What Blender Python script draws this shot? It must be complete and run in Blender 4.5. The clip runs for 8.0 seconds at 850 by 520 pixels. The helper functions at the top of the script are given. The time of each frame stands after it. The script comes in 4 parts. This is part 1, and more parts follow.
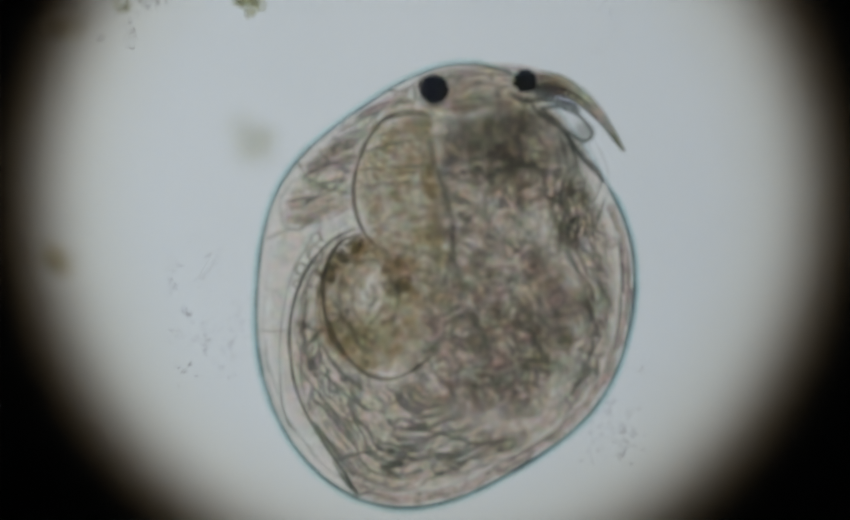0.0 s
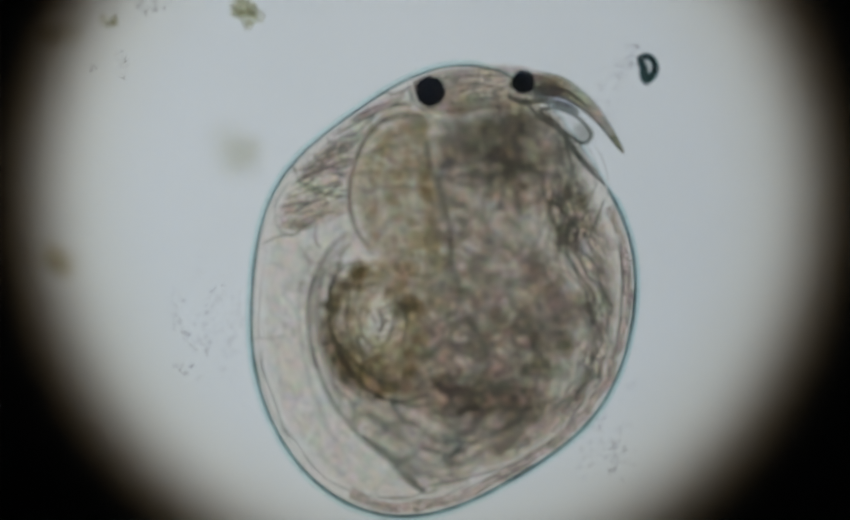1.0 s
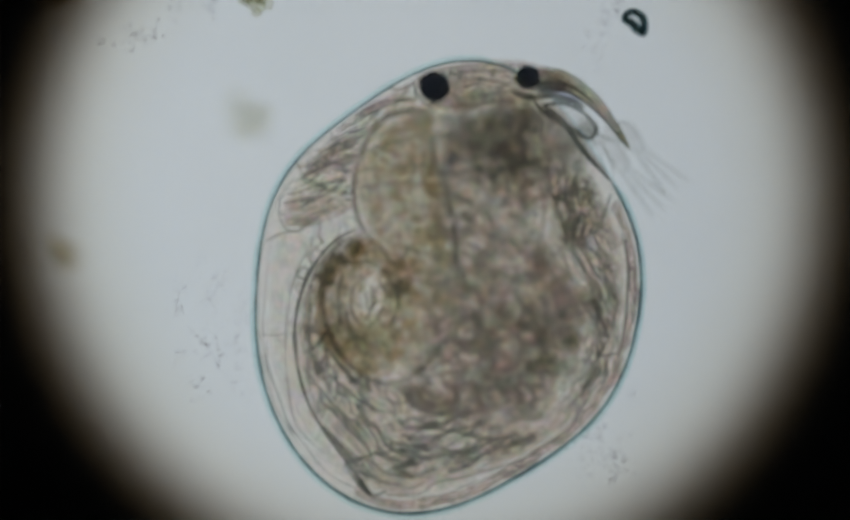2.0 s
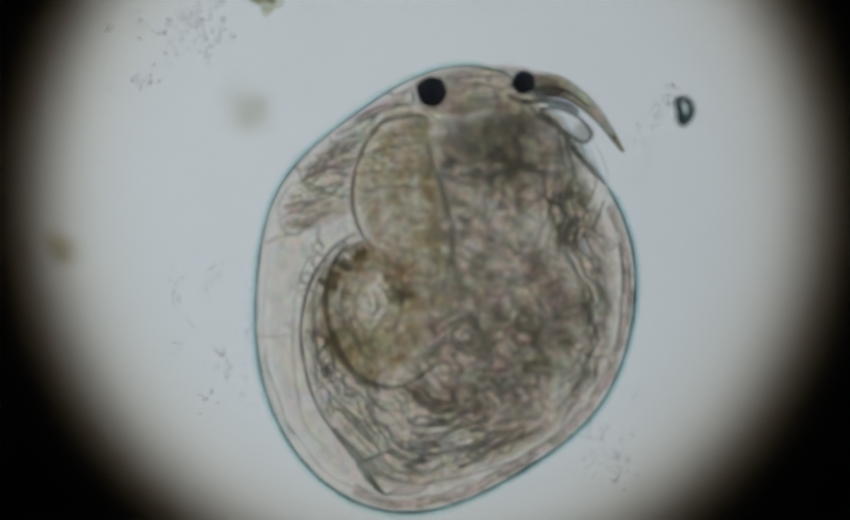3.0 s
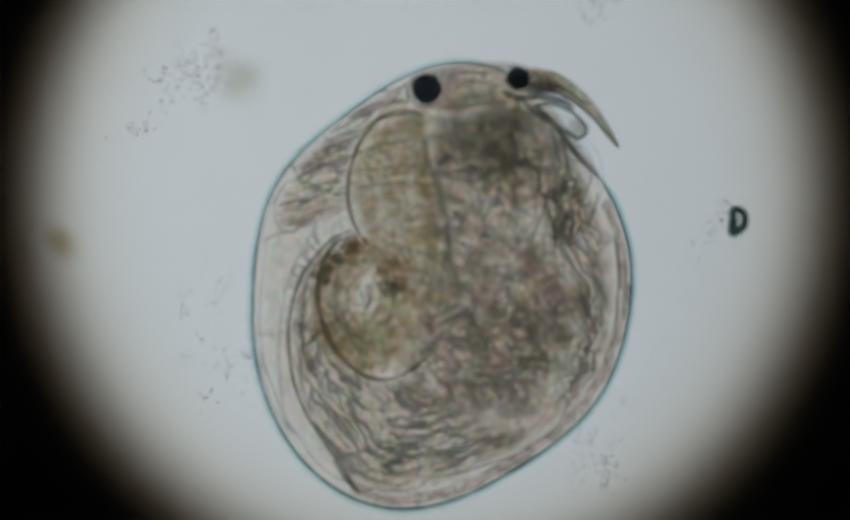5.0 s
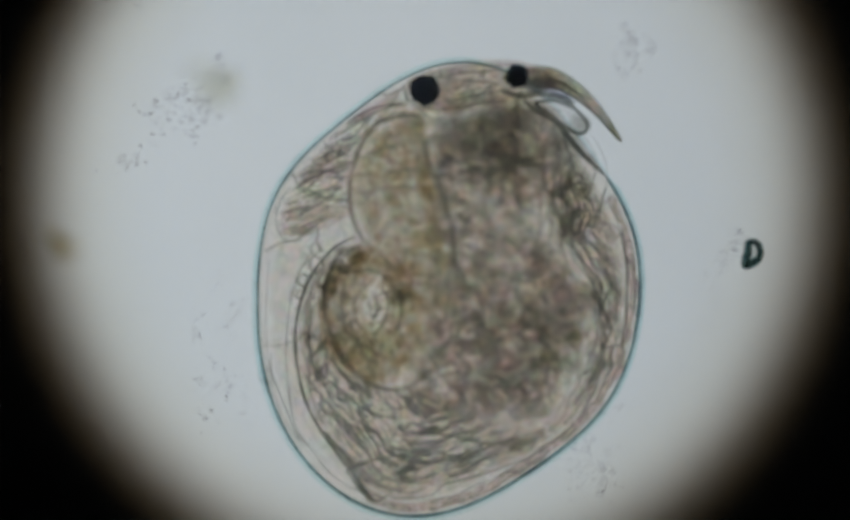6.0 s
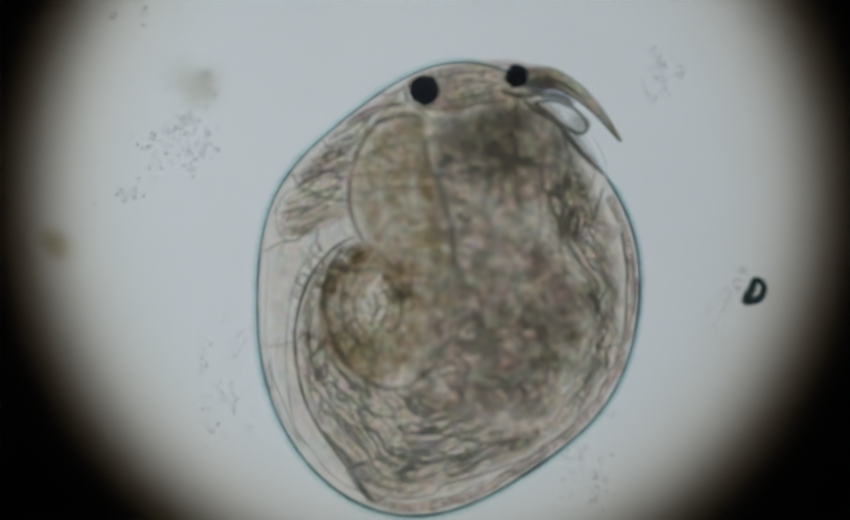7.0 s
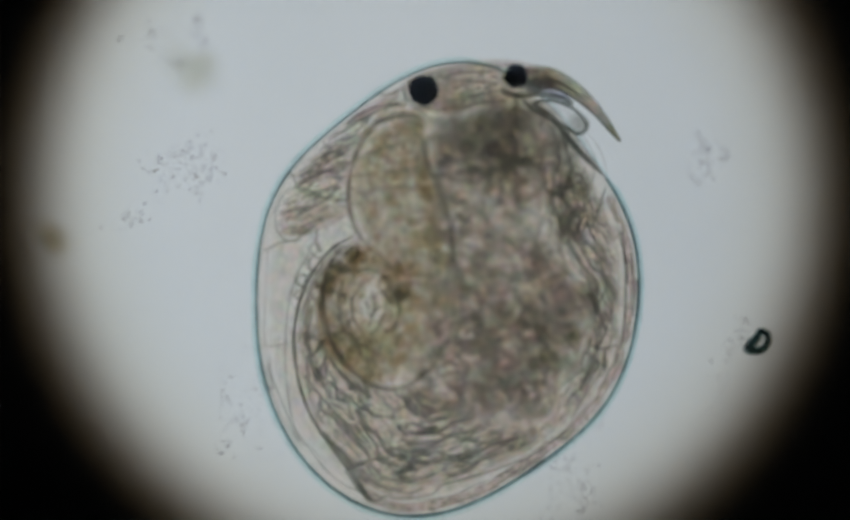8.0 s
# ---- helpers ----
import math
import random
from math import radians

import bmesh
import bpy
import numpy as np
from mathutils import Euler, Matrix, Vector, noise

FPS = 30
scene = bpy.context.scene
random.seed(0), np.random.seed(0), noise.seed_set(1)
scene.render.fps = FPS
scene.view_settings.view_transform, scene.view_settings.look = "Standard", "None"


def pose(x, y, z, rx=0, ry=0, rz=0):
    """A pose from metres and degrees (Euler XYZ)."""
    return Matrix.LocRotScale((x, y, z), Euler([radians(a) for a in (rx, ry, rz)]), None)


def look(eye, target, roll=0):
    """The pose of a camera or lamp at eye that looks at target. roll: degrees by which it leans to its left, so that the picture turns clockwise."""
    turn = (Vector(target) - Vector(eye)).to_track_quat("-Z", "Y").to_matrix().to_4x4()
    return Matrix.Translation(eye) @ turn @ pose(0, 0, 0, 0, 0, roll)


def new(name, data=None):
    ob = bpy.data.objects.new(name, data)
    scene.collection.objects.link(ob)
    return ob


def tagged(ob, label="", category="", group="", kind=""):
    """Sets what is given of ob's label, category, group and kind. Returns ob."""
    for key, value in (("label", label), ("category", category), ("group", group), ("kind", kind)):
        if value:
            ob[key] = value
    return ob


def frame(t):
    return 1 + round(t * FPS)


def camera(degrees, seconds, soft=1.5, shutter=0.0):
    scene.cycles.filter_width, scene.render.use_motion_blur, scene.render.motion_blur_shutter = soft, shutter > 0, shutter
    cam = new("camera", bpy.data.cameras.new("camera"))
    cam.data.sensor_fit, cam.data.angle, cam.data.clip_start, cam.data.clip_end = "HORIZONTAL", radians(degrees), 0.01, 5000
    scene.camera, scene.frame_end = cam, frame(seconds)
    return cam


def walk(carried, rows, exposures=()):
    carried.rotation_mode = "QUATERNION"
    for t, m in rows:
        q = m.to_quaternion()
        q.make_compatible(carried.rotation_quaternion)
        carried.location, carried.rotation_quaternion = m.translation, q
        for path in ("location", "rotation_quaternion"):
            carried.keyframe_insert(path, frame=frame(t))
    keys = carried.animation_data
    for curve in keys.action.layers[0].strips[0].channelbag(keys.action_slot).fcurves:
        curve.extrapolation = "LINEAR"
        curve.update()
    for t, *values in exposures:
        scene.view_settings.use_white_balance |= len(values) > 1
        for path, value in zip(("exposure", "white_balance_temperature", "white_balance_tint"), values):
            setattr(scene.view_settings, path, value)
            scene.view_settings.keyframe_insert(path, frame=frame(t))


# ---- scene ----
# Built at 1000 : 1, one metre here for one millimetre on the microscope's stage: the animal is 0.42 mm long.
DIST = 2.2233                       # objective to focal plane
MID = 0.13                          # height of the focal plane over the slide, half the animal's thickness
EYE = Vector((0, 0, MID + DIST))
cam = camera(20, 8.0, soft=4.2)
cam.data.dof.use_dof = True
cam.data.dof.focus_distance = DIST
cam.data.dof.aperture_fstop = 0.45
STILL = look(EYE, (0, 0, 0))
walk(cam, [(0.0, STILL), (8.0, STILL)])


def at(x, y, z=MID):
    """A place from the eyepiece graticule (1568 x 960 divisions of half a micrometre, y downwards) at the height z."""
    s = (EYE.z - z) / DIST * 0.0005
    return Vector(((x - 784) * s, (480 - y) * s, z))


# ---- light: dark room, illuminator lamp under the field diaphragm ----
world = bpy.data.worlds.new("dark_room")
scene.world = world
world.use_nodes = True
world.node_tree.nodes["Background"].inputs[0].default_value = (0.6, 0.7, 1.0, 1)
world.node_tree.nodes["Background"].inputs[1].default_value = 0.004
FIELD = at(780, 358, -0.8)          # middle of the lit field
for size, power, tint in ((3.0, 43, (0.725, 0.827, 1.0)), (2.6, 10.8, (1.0, 0.80, 0.38))):   # cool lamp, and a warm one added to tint the field
    lamp = new("illuminator_lamp", bpy.data.lights.new("illuminator_lamp", "AREA"))
    lamp.data.shape, lamp.data.size = "DISK", size
    lamp.data.energy, lamp.data.color = power, tint
    lamp.matrix_world = look((FIELD.x - 0.4, FIELD.y, -2.95 - 0.02 * size), (FIELD.x - 0.4, FIELD.y, 0))   # a little out of true
scene.view_settings.exposure = 0.0
scene.cycles.transparent_max_bounces = 96


# ---- materials ----
def mat(name):
    m = bpy.data.materials.new(name)
    m.use_nodes = True
    m.node_tree.nodes.clear()
    return m, m.node_tree.nodes, m.node_tree.links


def ramp(n, stops):
    r = n.new("ShaderNodeValToRGB")
    while len(r.color_ramp.elements) < len(stops):
        r.color_ramp.elements.new(0.5)
    for e, (p, c) in zip(r.color_ramp.elements, stops):
        e.position, e.color = p, (*c, 1)
    return r


def noise_node(n, l, co, scale, detail=4, rough=0.55, distort=0.0, kind="ShaderNodeTexNoise"):
    t = n.new(kind)
    t.inputs["Scale"].default_value = scale
    t.inputs["Detail"].default_value = detail
    t.inputs["Roughness"].default_value = rough
    t.inputs["Distortion"].default_value = distort
    l.new(co, t.inputs["Vector"])
    return t


def tissue(name, clouds, scale, grain=0.12, fine=60.0, distort=0.6, stretch=(1, 1, 1), veins=0.0, vein_scale=14.0, gloss=0.005, wrinkle=0.0, wscale=9.0, hue=0.0, turn=0.0, island=None):
    """See-through animal tissue: it filters the light behind it. clouds: ramp stops of the filter colour; grain: fine
    mottling;
    veins: how much light the dark seams between cells take; island: the filter colour of the densest cell; wrinkle: how
    strongly the shading of fine creases is put into the colour."""
    m, n, l = mat(name)
    tc = n.new("ShaderNodeTexCoord")
    mp = n.new("ShaderNodeMapping")
    mp.inputs["Scale"].default_value = stretch
    spin = n.new("ShaderNodeMapping")
    spin.inputs["Rotation"].default_value = (0, 0, radians(turn))
    l.new(tc.outputs["Object"], spin.inputs["Vector"])
    l.new(spin.outputs["Vector"], mp.inputs["Vector"])
    co = mp.outputs["Vector"]
    big = noise_node(n, l, co, scale, 5, 0.6, distort)
    col = ramp(n, clouds)
    l.new(big.outputs["Fac"], col.inputs["Fac"])
    out = col.outputs["Color"]
    small = noise_node(n, l, co, fine, 3, 0.6, 1.0)
    g = ramp(n, [(0.35, (1 - grain,) * 3), (0.62, (1, 1, 1))])
    l.new(small.outputs["Fac"], g.inputs["Fac"])
    mul = n.new("ShaderNodeMixRGB")
    mul.blend_type, mul.inputs[0].default_value = "MULTIPLY", 1.0
    l.new(out, mul.inputs[1])
    l.new(g.outputs["Color"], mul.inputs[2])
    out = mul.outputs["Color"]
    if veins:
        wob = noise_node(n, l, co, vein_scale * 0.6, 3, 0.6, 0.0)
        add = n.new("ShaderNodeMixRGB")
        add.blend_type, add.inputs[0].default_value = "ADD", 0.12
        l.new(co, add.inputs[1])
        l.new(wob.outputs["Color"], add.inputs[2])
        v = n.new("ShaderNodeTexVoronoi")
        v.feature = "DISTANCE_TO_EDGE"
        v.inputs["Scale"].default_value = vein_scale
        l.new(add.outputs["Color"], v.inputs["Vector"])
        e = ramp(n, [(0.0, (1 - veins, 1 - veins * 0.92, 1 - veins * 0.95)), (0.10, (1, 1, 1))])
        l.new(v.outputs["Distance"], e.inputs["Fac"])
        mul2 = n.new("ShaderNodeMixRGB")
        mul2.blend_type, mul2.inputs[0].default_value = "MULTIPLY", 1.0
        l.new(out, mul2.inputs[1])
        l.new(e.outputs["Color"], mul2.inputs[2])
        out = mul2.outputs["Color"]
    if island:
        geo = n.new("ShaderNodeNewGeometry")
        e = ramp(n, [(0.0, island), (0.6, tuple(0.3 * v + 0.7 for v in island)), (1.0, (1, 1, 1))])
        l.new(geo.outputs["Random Per Island"], e.inputs["Fac"])
        mul5 = n.new("ShaderNodeMixRGB")
        mul5.blend_type, mul5.inputs[0].default_value = "MULTIPLY", 1.0
        l.new(out, mul5.inputs[1])
        l.new(e.outputs["Color"], mul5.inputs[2])
        out = mul5.outputs["Color"]
    if hue:
        h = noise_node(n, l, co, 38.0, 4, 0.65, 0.8)
        sc = n.new("ShaderNodeVectorMath")
        sc.operation = "MULTIPLY_ADD"
        l.new(h.outputs["Color"], sc.inputs[0])
        sc.inputs[1].default_value = (2 * hue, 1.5 * hue, 2 * hue)
        sc.inputs[2].default_value = (1 - 1.06 * hue, 1 - 0.83 * hue, 1 - 1.10 * hue)
        mul4 = n.new("ShaderNodeMixRGB")
        mul4.blend_type, mul4.use_clamp, mul4.inputs[0].default_value = "MULTIPLY", True, 1.0
        l.new(out, mul4.inputs[1])
        l.new(sc.outputs["Vector"], mul4.inputs[2])
        out = mul4.outputs["Color"]
    for scale_w, wrinkle in ((wscale, wrinkle), (2.2 * wscale, 0.5 * wrinkle)) if wrinkle else ():
        w = noise_node(n, l, co, scale_w, 3, 0.55, 1.6)
        # light and dark of the creases, drawn as filter colour on a smooth surface
        e = ramp(n, [(0.445, (1, 1, 1)), (0.475, (1 - 0.5 * wrinkle, 1 - 0.35 * wrinkle, 1 - 0.4 * wrinkle)), (0.495, (1 - wrinkle, 1 - 0.86 * wrinkle, 1 - 0.9 * wrinkle)),
                     (0.515, (1, 0.99, 0.985)), (0.56, (1, 0.98, 0.975)), (0.64, (1 - 0.6 * wrinkle, 1 - 0.55 * wrinkle, 1 - 0.5 * wrinkle)), (0.66, (1, 1, 1))])
        l.new(w.outputs["Fac"], e.inputs["Fac"])
        mul3 = n.new("ShaderNodeMixRGB")
        mul3.blend_type, mul3.inputs[0].default_value = "MULTIPLY", 1.0
        l.new(out, mul3.inputs[1])
        l.new(e.outputs["Color"], mul3.inputs[2])
        out = mul3.outputs["Color"]
    tr = n.new("ShaderNodeBsdfTransparent")
    l.new(out, tr.inputs["Color"])
    gl = n.new("ShaderNodeBsdfPrincipled")
    gl.inputs["Base Color"].default_value = (0.35, 0.33, 0.28, 1)
    gl.inputs["Roughness"].default_value = 0.35
    bump = n.new("ShaderNodeBump")
    bump.inputs["Strength"].default_value, bump.inputs["Distance"].default_value = 0.3, 0.004
    l.new(small.outputs["Fac"], bump.inputs["Height"])
    l.new(bump.outputs["Normal"], gl.inputs["Normal"])
    mix = n.new("ShaderNodeMixShader")
    mix.inputs[0].default_value = gloss
    l.new(tr.outputs[0], mix.inputs[1])
    l.new(gl.outputs[0], mix.inputs[2])
    o = n.new("ShaderNodeOutputMaterial")
    l.new(mix.outputs[0], o.inputs["Surface"])
    return m


def crinkle(name, pale, mid, deep, along, across, tone=0.85, distort=0.7, turn=0.0, flow=False, seed=0.0, width=1.0, feather=0.012, lumps=0.0, grain=0.12):
    """Crumpled see-through skin: the relief of its creases is put into the filter colour, dark lines with clear bands
    beside them, over soft clouds.
    pale, mid, deep: what a ridge, a flank and a crease let through; along, across: waves a metre; flow: the creases
    follow the length of the sheet, else they run at the angle turn;
    feather: how far in from its border the sheet thins out; lumps: rounded cells a metre, with dark seams; grain: fine
    mottling."""
    m, n, l = mat(name)
    tc = n.new("ShaderNodeTexCoord")
    spin = n.new("ShaderNodeMapping")
    spin.inputs["Rotation"].default_value = (0, 0, radians(turn))
    l.new(tc.outputs["UV" if flow else "Object"], spin.inputs["Vector"])
    half = lambda c: tuple(math.sqrt(v) for v in c)           # the light crosses both faces of the sheet
    pale, mid, deep = half(pale), half(mid), half(deep)
    fade = lambda c, f: tuple(1 - f * (1 - v) for v in c)
    out = None
    for size, weight in ((1.0, 1.0), (2.3, 0.55)):
        mp = n.new("ShaderNodeMapping")
        mp.inputs["Scale"].default_value = (along * size, across * size, 0)
        mp.inputs["Location"].default_value = (seed + 3.1 * size, seed * 0.7, seed)
        l.new(spin.outputs["Vector"], mp.inputs["Vector"])
        t = noise_node(n, l, mp.outputs["Vector"], 1.0, 4.0, 0.58, distort)
        w = 0.035 * width
        # painted relief: a dark crease line between two bright ridge bands
        r = ramp(n, [(0.24, fade(deep, 0.45 * weight)), (0.34, fade(mid, weight)), (0.495 - 2.4 * w, fade(pale, weight)), (0.495 - 0.8 * w, fade(deep, 0.8 * weight)), (0.495, fade(deep, weight)),
                     (0.495 + 0.9 * w, fade(pale, weight)), (0.62, fade(mid, weight)), (0.70, fade(deep, 0.5 * weight)), (0.78, fade(mid, weight))])
        l.new(t.outputs["Fac"], r.inputs["Fac"])
        if out:
            mul = n.new("ShaderNodeMixRGB")
            mul.blend_type, mul.inputs[0].default_value = "MULTIPLY", 1.0
            l.new(out, mul.inputs[1])
            l.new(r.outputs["Color"], mul.inputs[2])
            out = mul.outputs["Color"]
        else:
            out = r.outputs["Color"]
    if lumps:
        flat = n.new("ShaderNodeMapping")
        flat.inputs["Scale"].default_value = (1, 1, 0)
        l.new(spin.outputs["Vector"], flat.inputs["Vector"])
        wob = noise_node(n, l, flat.outputs["Vector"], lumps * 0.8, 3, 0.6, 0.0)
        add = n.new("ShaderNodeMixRGB")
        add.blend_type, add.inputs[0].default_value = "ADD", 1.9 / lumps
        l.new(flat.outputs["Vector"], add.inputs[1])
        l.new(wob.outputs["Color"], add.inputs[2])
        v = n.new("ShaderNodeTexVoronoi")
        v.feature, v.voronoi_dimensions = "DISTANCE_TO_EDGE", "2D"
        v.inputs["Scale"].default_value = lumps
        l.new(add.outputs["Color"], v.inputs["Vector"])
        r = ramp(n, [(0.0, fade(deep, 0.6)), (0.06, fade(deep, 0.4)), (0.14, fade(mid, 0.5)), (0.4, (1, 1, 1))])
        l.new(v.outputs["Distance"], r.inputs["Fac"])
        mul = n.new("ShaderNodeMixRGB")
        mul.blend_type, mul.inputs[0].default_value = "MULTIPLY", 1.0
        l.new(out, mul.inputs[1])
        l.new(r.outputs["Color"], mul.inputs[2])
        out = mul.outputs["Color"]
    cloud = noise_node(n, l, spin.outputs["Vector"], 17.0, 3, 0.5, 0.4)
    r = ramp(n, [(0.36, (math.sqrt(tone),) * 3), (0.6, (1, 1, 1))])
    l.new(cloud.outputs["Fac"], r.inputs["Fac"])
    mul = n.new("ShaderNodeMixRGB")
    mul.blend_type, mul.inputs[0].default_value = "MULTIPLY", 1.0
    l.new(out, mul.inputs[1])
    l.new(r.outputs["Color"], mul.inputs[2])
    tr = n.new("ShaderNodeBsdfTransparent")
    fine = noise_node(n, l, spin.outputs["Vector"], 240.0, 2, 0.6, 0.8)
    r = ramp(n, [(0.36, (math.sqrt(1 - grain),) * 3), (0.6, (1, 1, 1))])
    l.new(fine.outputs["Fac"], r.inputs["Fac"])
    speck = n.new("ShaderNodeMixRGB")
    speck.blend_type, speck.inputs[0].default_value = "MULTIPLY", 1.0
    l.new(mul.outputs["Color"], speck.inputs[1])
    l.new(r.outputs["Color"], speck.inputs[2])
    h = noise_node(n, l, spin.outputs["Vector"], 95.0, 3, 0.6, 0.6)
    tint = n.new("ShaderNodeVectorMath")
    tint.operation = "MULTIPLY_ADD"
    l.new(h.outputs["Color"], tint.inputs[0])
    tint.inputs[1].default_value, tint.inputs[2].default_value = (0.24, 0.18, 0.24), (0.885, 0.915, 0.88)
    hued = n.new("ShaderNodeMixRGB")
    hued.blend_type, hued.use_clamp, hued.inputs[0].default_value = "MULTIPLY", True, 1.0
    l.new(speck.outputs["Color"], hued.inputs[1])
    l.new(tint.outputs["Vector"], hued.inputs[2])
    border = n.new("ShaderNodeUVMap")
    border.uv_map = "border"
    apart = n.new("ShaderNodeSeparateXYZ")
    l.new(border.outputs["UV"], apart.inputs["Vector"])
    wide = n.new("ShaderNodeMapRange")
    wide.interpolation_type = "SMOOTHSTEP"
    wide.inputs["From Max"].default_value = feather
    l.new(apart.outputs["X"], wide.inputs["Value"])
    thin = n.new("ShaderNodeMixRGB")
    thin.inputs[1].default_value = (1, 1, 1, 1)
    l.new(wide.outputs["Result"], thin.inputs[0])
    l.new(hued.outputs["Color"], thin.inputs[2])
    l.new(thin.outputs["Color"], tr.inputs["Color"])
    o = n.new("ShaderNodeOutputMaterial")
    l.new(tr.outputs[0], o.inputs["Surface"])
    return m


def solid(name, a, b, scale, rough=0.6, metal=0.0):
    m, n, l = mat(name)
    tc = n.new("ShaderNodeTexCoord")
    t = noise_node(n, l, tc.outputs["Object"], scale)
    c = ramp(n, [(0.35, a), (0.65, b)])
    l.new(t.outputs["Fac"], c.inputs["Fac"])
    p = n.new("ShaderNodeBsdfPrincipled")
    p.inputs["Roughness"].default_value, p.inputs["Metallic"].default_value = rough, metal
    l.new(c.outputs["Color"], p.inputs["Base Color"])
    o = n.new("ShaderNodeOutputMaterial")
    l.new(p.outputs[0], o.inputs["Surface"])
    return m


def ground_glass():
    m, n, l = mat("ground_glass")
    tc = n.new("ShaderNodeTexCoord")
    t = noise_node(n, l, tc.outputs["Object"], 3.0)
    c = ramp(n, [(0.3, (0.76, 0.79, 0.80)), (0.7, (0.80, 0.82, 0.83))])
    l.new(t.outputs["Fac"], c.inputs["Fac"])
    tl = n.new("ShaderNodeBsdfTranslucent")
    l.new(c.outputs["Color"], tl.inputs["Color"])
    o = n.new("ShaderNodeOutputMaterial")
    l.new(tl.outputs[0], o.inputs["Surface"])
    return m


def clear_glass(name, tint, gloss):
    m, n, l = mat(name)
    tr = n.new("ShaderNodeBsdfTransparent")
    tr.inputs["Color"].default_value = (*tint, 1)
    gl = n.new("ShaderNodeBsdfGlossy")
    gl.inputs["Roughness"].default_value = 0.02
    mix = n.new("ShaderNodeMixShader")
    mix.inputs[0].default_value = gloss
    l.new(tr.outputs[0], mix.inputs[1])
    l.new(gl.outputs[0], mix.inputs[2])
    o = n.new("ShaderNodeOutputMaterial")
    l.new(mix.outputs[0], o.inputs["Surface"])
    return m


BLACK = solid("blackened_brass", (0.008, 0.008, 0.009), (0.014, 0.013, 0.012), 6.0, 0.75)
ENAMEL = solid("black_enamel", (0.015, 0.015, 0.016), (0.022, 0.022, 0.022), 4.0, 0.4)
FROST = ground_glass()
GLASS = clear_glass("slide_glass", (0.985, 0.995, 0.99), 0.01)
AMBER = clear_glass("amber_glass", (0.57, 0.47, 0.35), 0.01)
STRAW = clear_glass("straw_glass", (0.97, 0.955, 0.92), 0.01)
WATER = clear_glass("pond_water", (0.999, 0.999, 0.998), 0.002)
SHELL = tissue("carapace_chitin", [(0.3, (0.990, 0.982, 0.966)), (0.5, (0.997, 0.991, 0.978)), (0.7, (1.0, 0.996, 0.986))], 9.0, 0.02, 130.0, wrinkle=0.02, wscale=34.0, hue=0.03)
RIM = tissue("carapace_edge", [(0.35, (0.40, 0.50, 0.52)), (0.65, (0.58, 0.70, 0.70))], 12.0, 0.1)
MARGIN = crinkle("carapace_margin", (1.0, 0.95, 0.93), (0.90, 0.80, 0.77), (0.60, 0.54, 0.51), 34, 75, 0.9, 0.9, flow=True, seed=1.0, feather=0.003)
EYEBLACK = tissue("eye_pigment", [(0.4, (0.44, 0.47, 0.52)), (0.6, (0.53, 0.56, 0.61))], 40.0, 0.1)
BODY = tissue("trunk_flesh", [(0.33, (0.965, 0.962, 0.95)), (0.5, (0.995, 0.992, 0.983)), (0.61, (1.0, 0.998, 0.993))], 22.0, 0.02, 120.0, 0.9, veins=0.02, vein_scale=24.0, wrinkle=0.04, wscale=34.0, hue=0.05)
GUTM = tissue("gut_contents", [(0.30, (0.967, 0.956, 0.922)), (0.5, (0.989, 0.982, 0.96)), (0.68, (0.999, 0.995, 0.983))], 26.0, 0.03, 120.0, 0.8, wrinkle=0.04, wscale=38.0, hue=0.04)
GUTWALL = tissue("gut_wall", [(0.35, (0.58, 0.58, 0.55)), (0.65, (0.76, 0.75, 0.71))], 34.0, 0.15)
CLOT = tissue("gut_clot", [(0.35, (0.86, 0.85, 0.82)), (0.65, (0.945, 0.935, 0.91))], 40.0, 0.12)
JAWFLESH = tissue("jaw_flesh", [(0.35, (0.984, 0.985, 0.980)), (0.65, (0.995, 0.995, 0.991))], 22.0, 0.05, 120.0)
JAWCELLS = tissue("jaw_cells", [(0.35, (0.955, 0.958, 0.952)), (0.65, (0.98, 0.982, 0.978))], 30.0, 0.03, 140.0, island=(0.955, 0.957, 0.95))
LINE = tissue("fold_edge", [(0.35, (0.74, 0.765, 0.745)), (0.65, (0.86, 0.865, 0.85))], 25.0, 0.1)
SOFT = tissue("soft_fold_edge", [(0.35, (0.84, 0.855, 0.84)), (0.65, (0.92, 0.92, 0.905))], 25.0, 0.1)
FAINT = tissue("faint_fold_edge", [(0.35, (0.93, 0.935, 0.922)), (0.65, (0.97, 0.965, 0.957))], 25.0, 0.08)
MUSCLE = tissue("muscle_fibre", [(0.35, (0.982, 0.974, 0.96)), (0.65, (0.999, 0.992, 0.985))], 36.0, 0.05, 130.0, wrinkle=0.14, wscale=44.0, hue=0.10)
LIMB = tissue("limb_membrane", [(0.3, (0.988, 0.981, 0.972)), (0.5, (0.997, 0.992, 0.986)), (0.66, (1.0, 0.998, 0.995))], 24.0, 0.02, 130.0, 1.2, wrinkle=0.05, wscale=36.0, hue=0.04)
BEAK = tissue("rostrum_chitin", [(0.3, (0.87, 0.84, 0.77)), (0.5, (0.95, 0.928, 0.88)), (0.7, (0.99, 0.975, 0.945))], 56.0, 0.10, 130.0, wrinkle=0.20, wscale=44.0, hue=0.14)
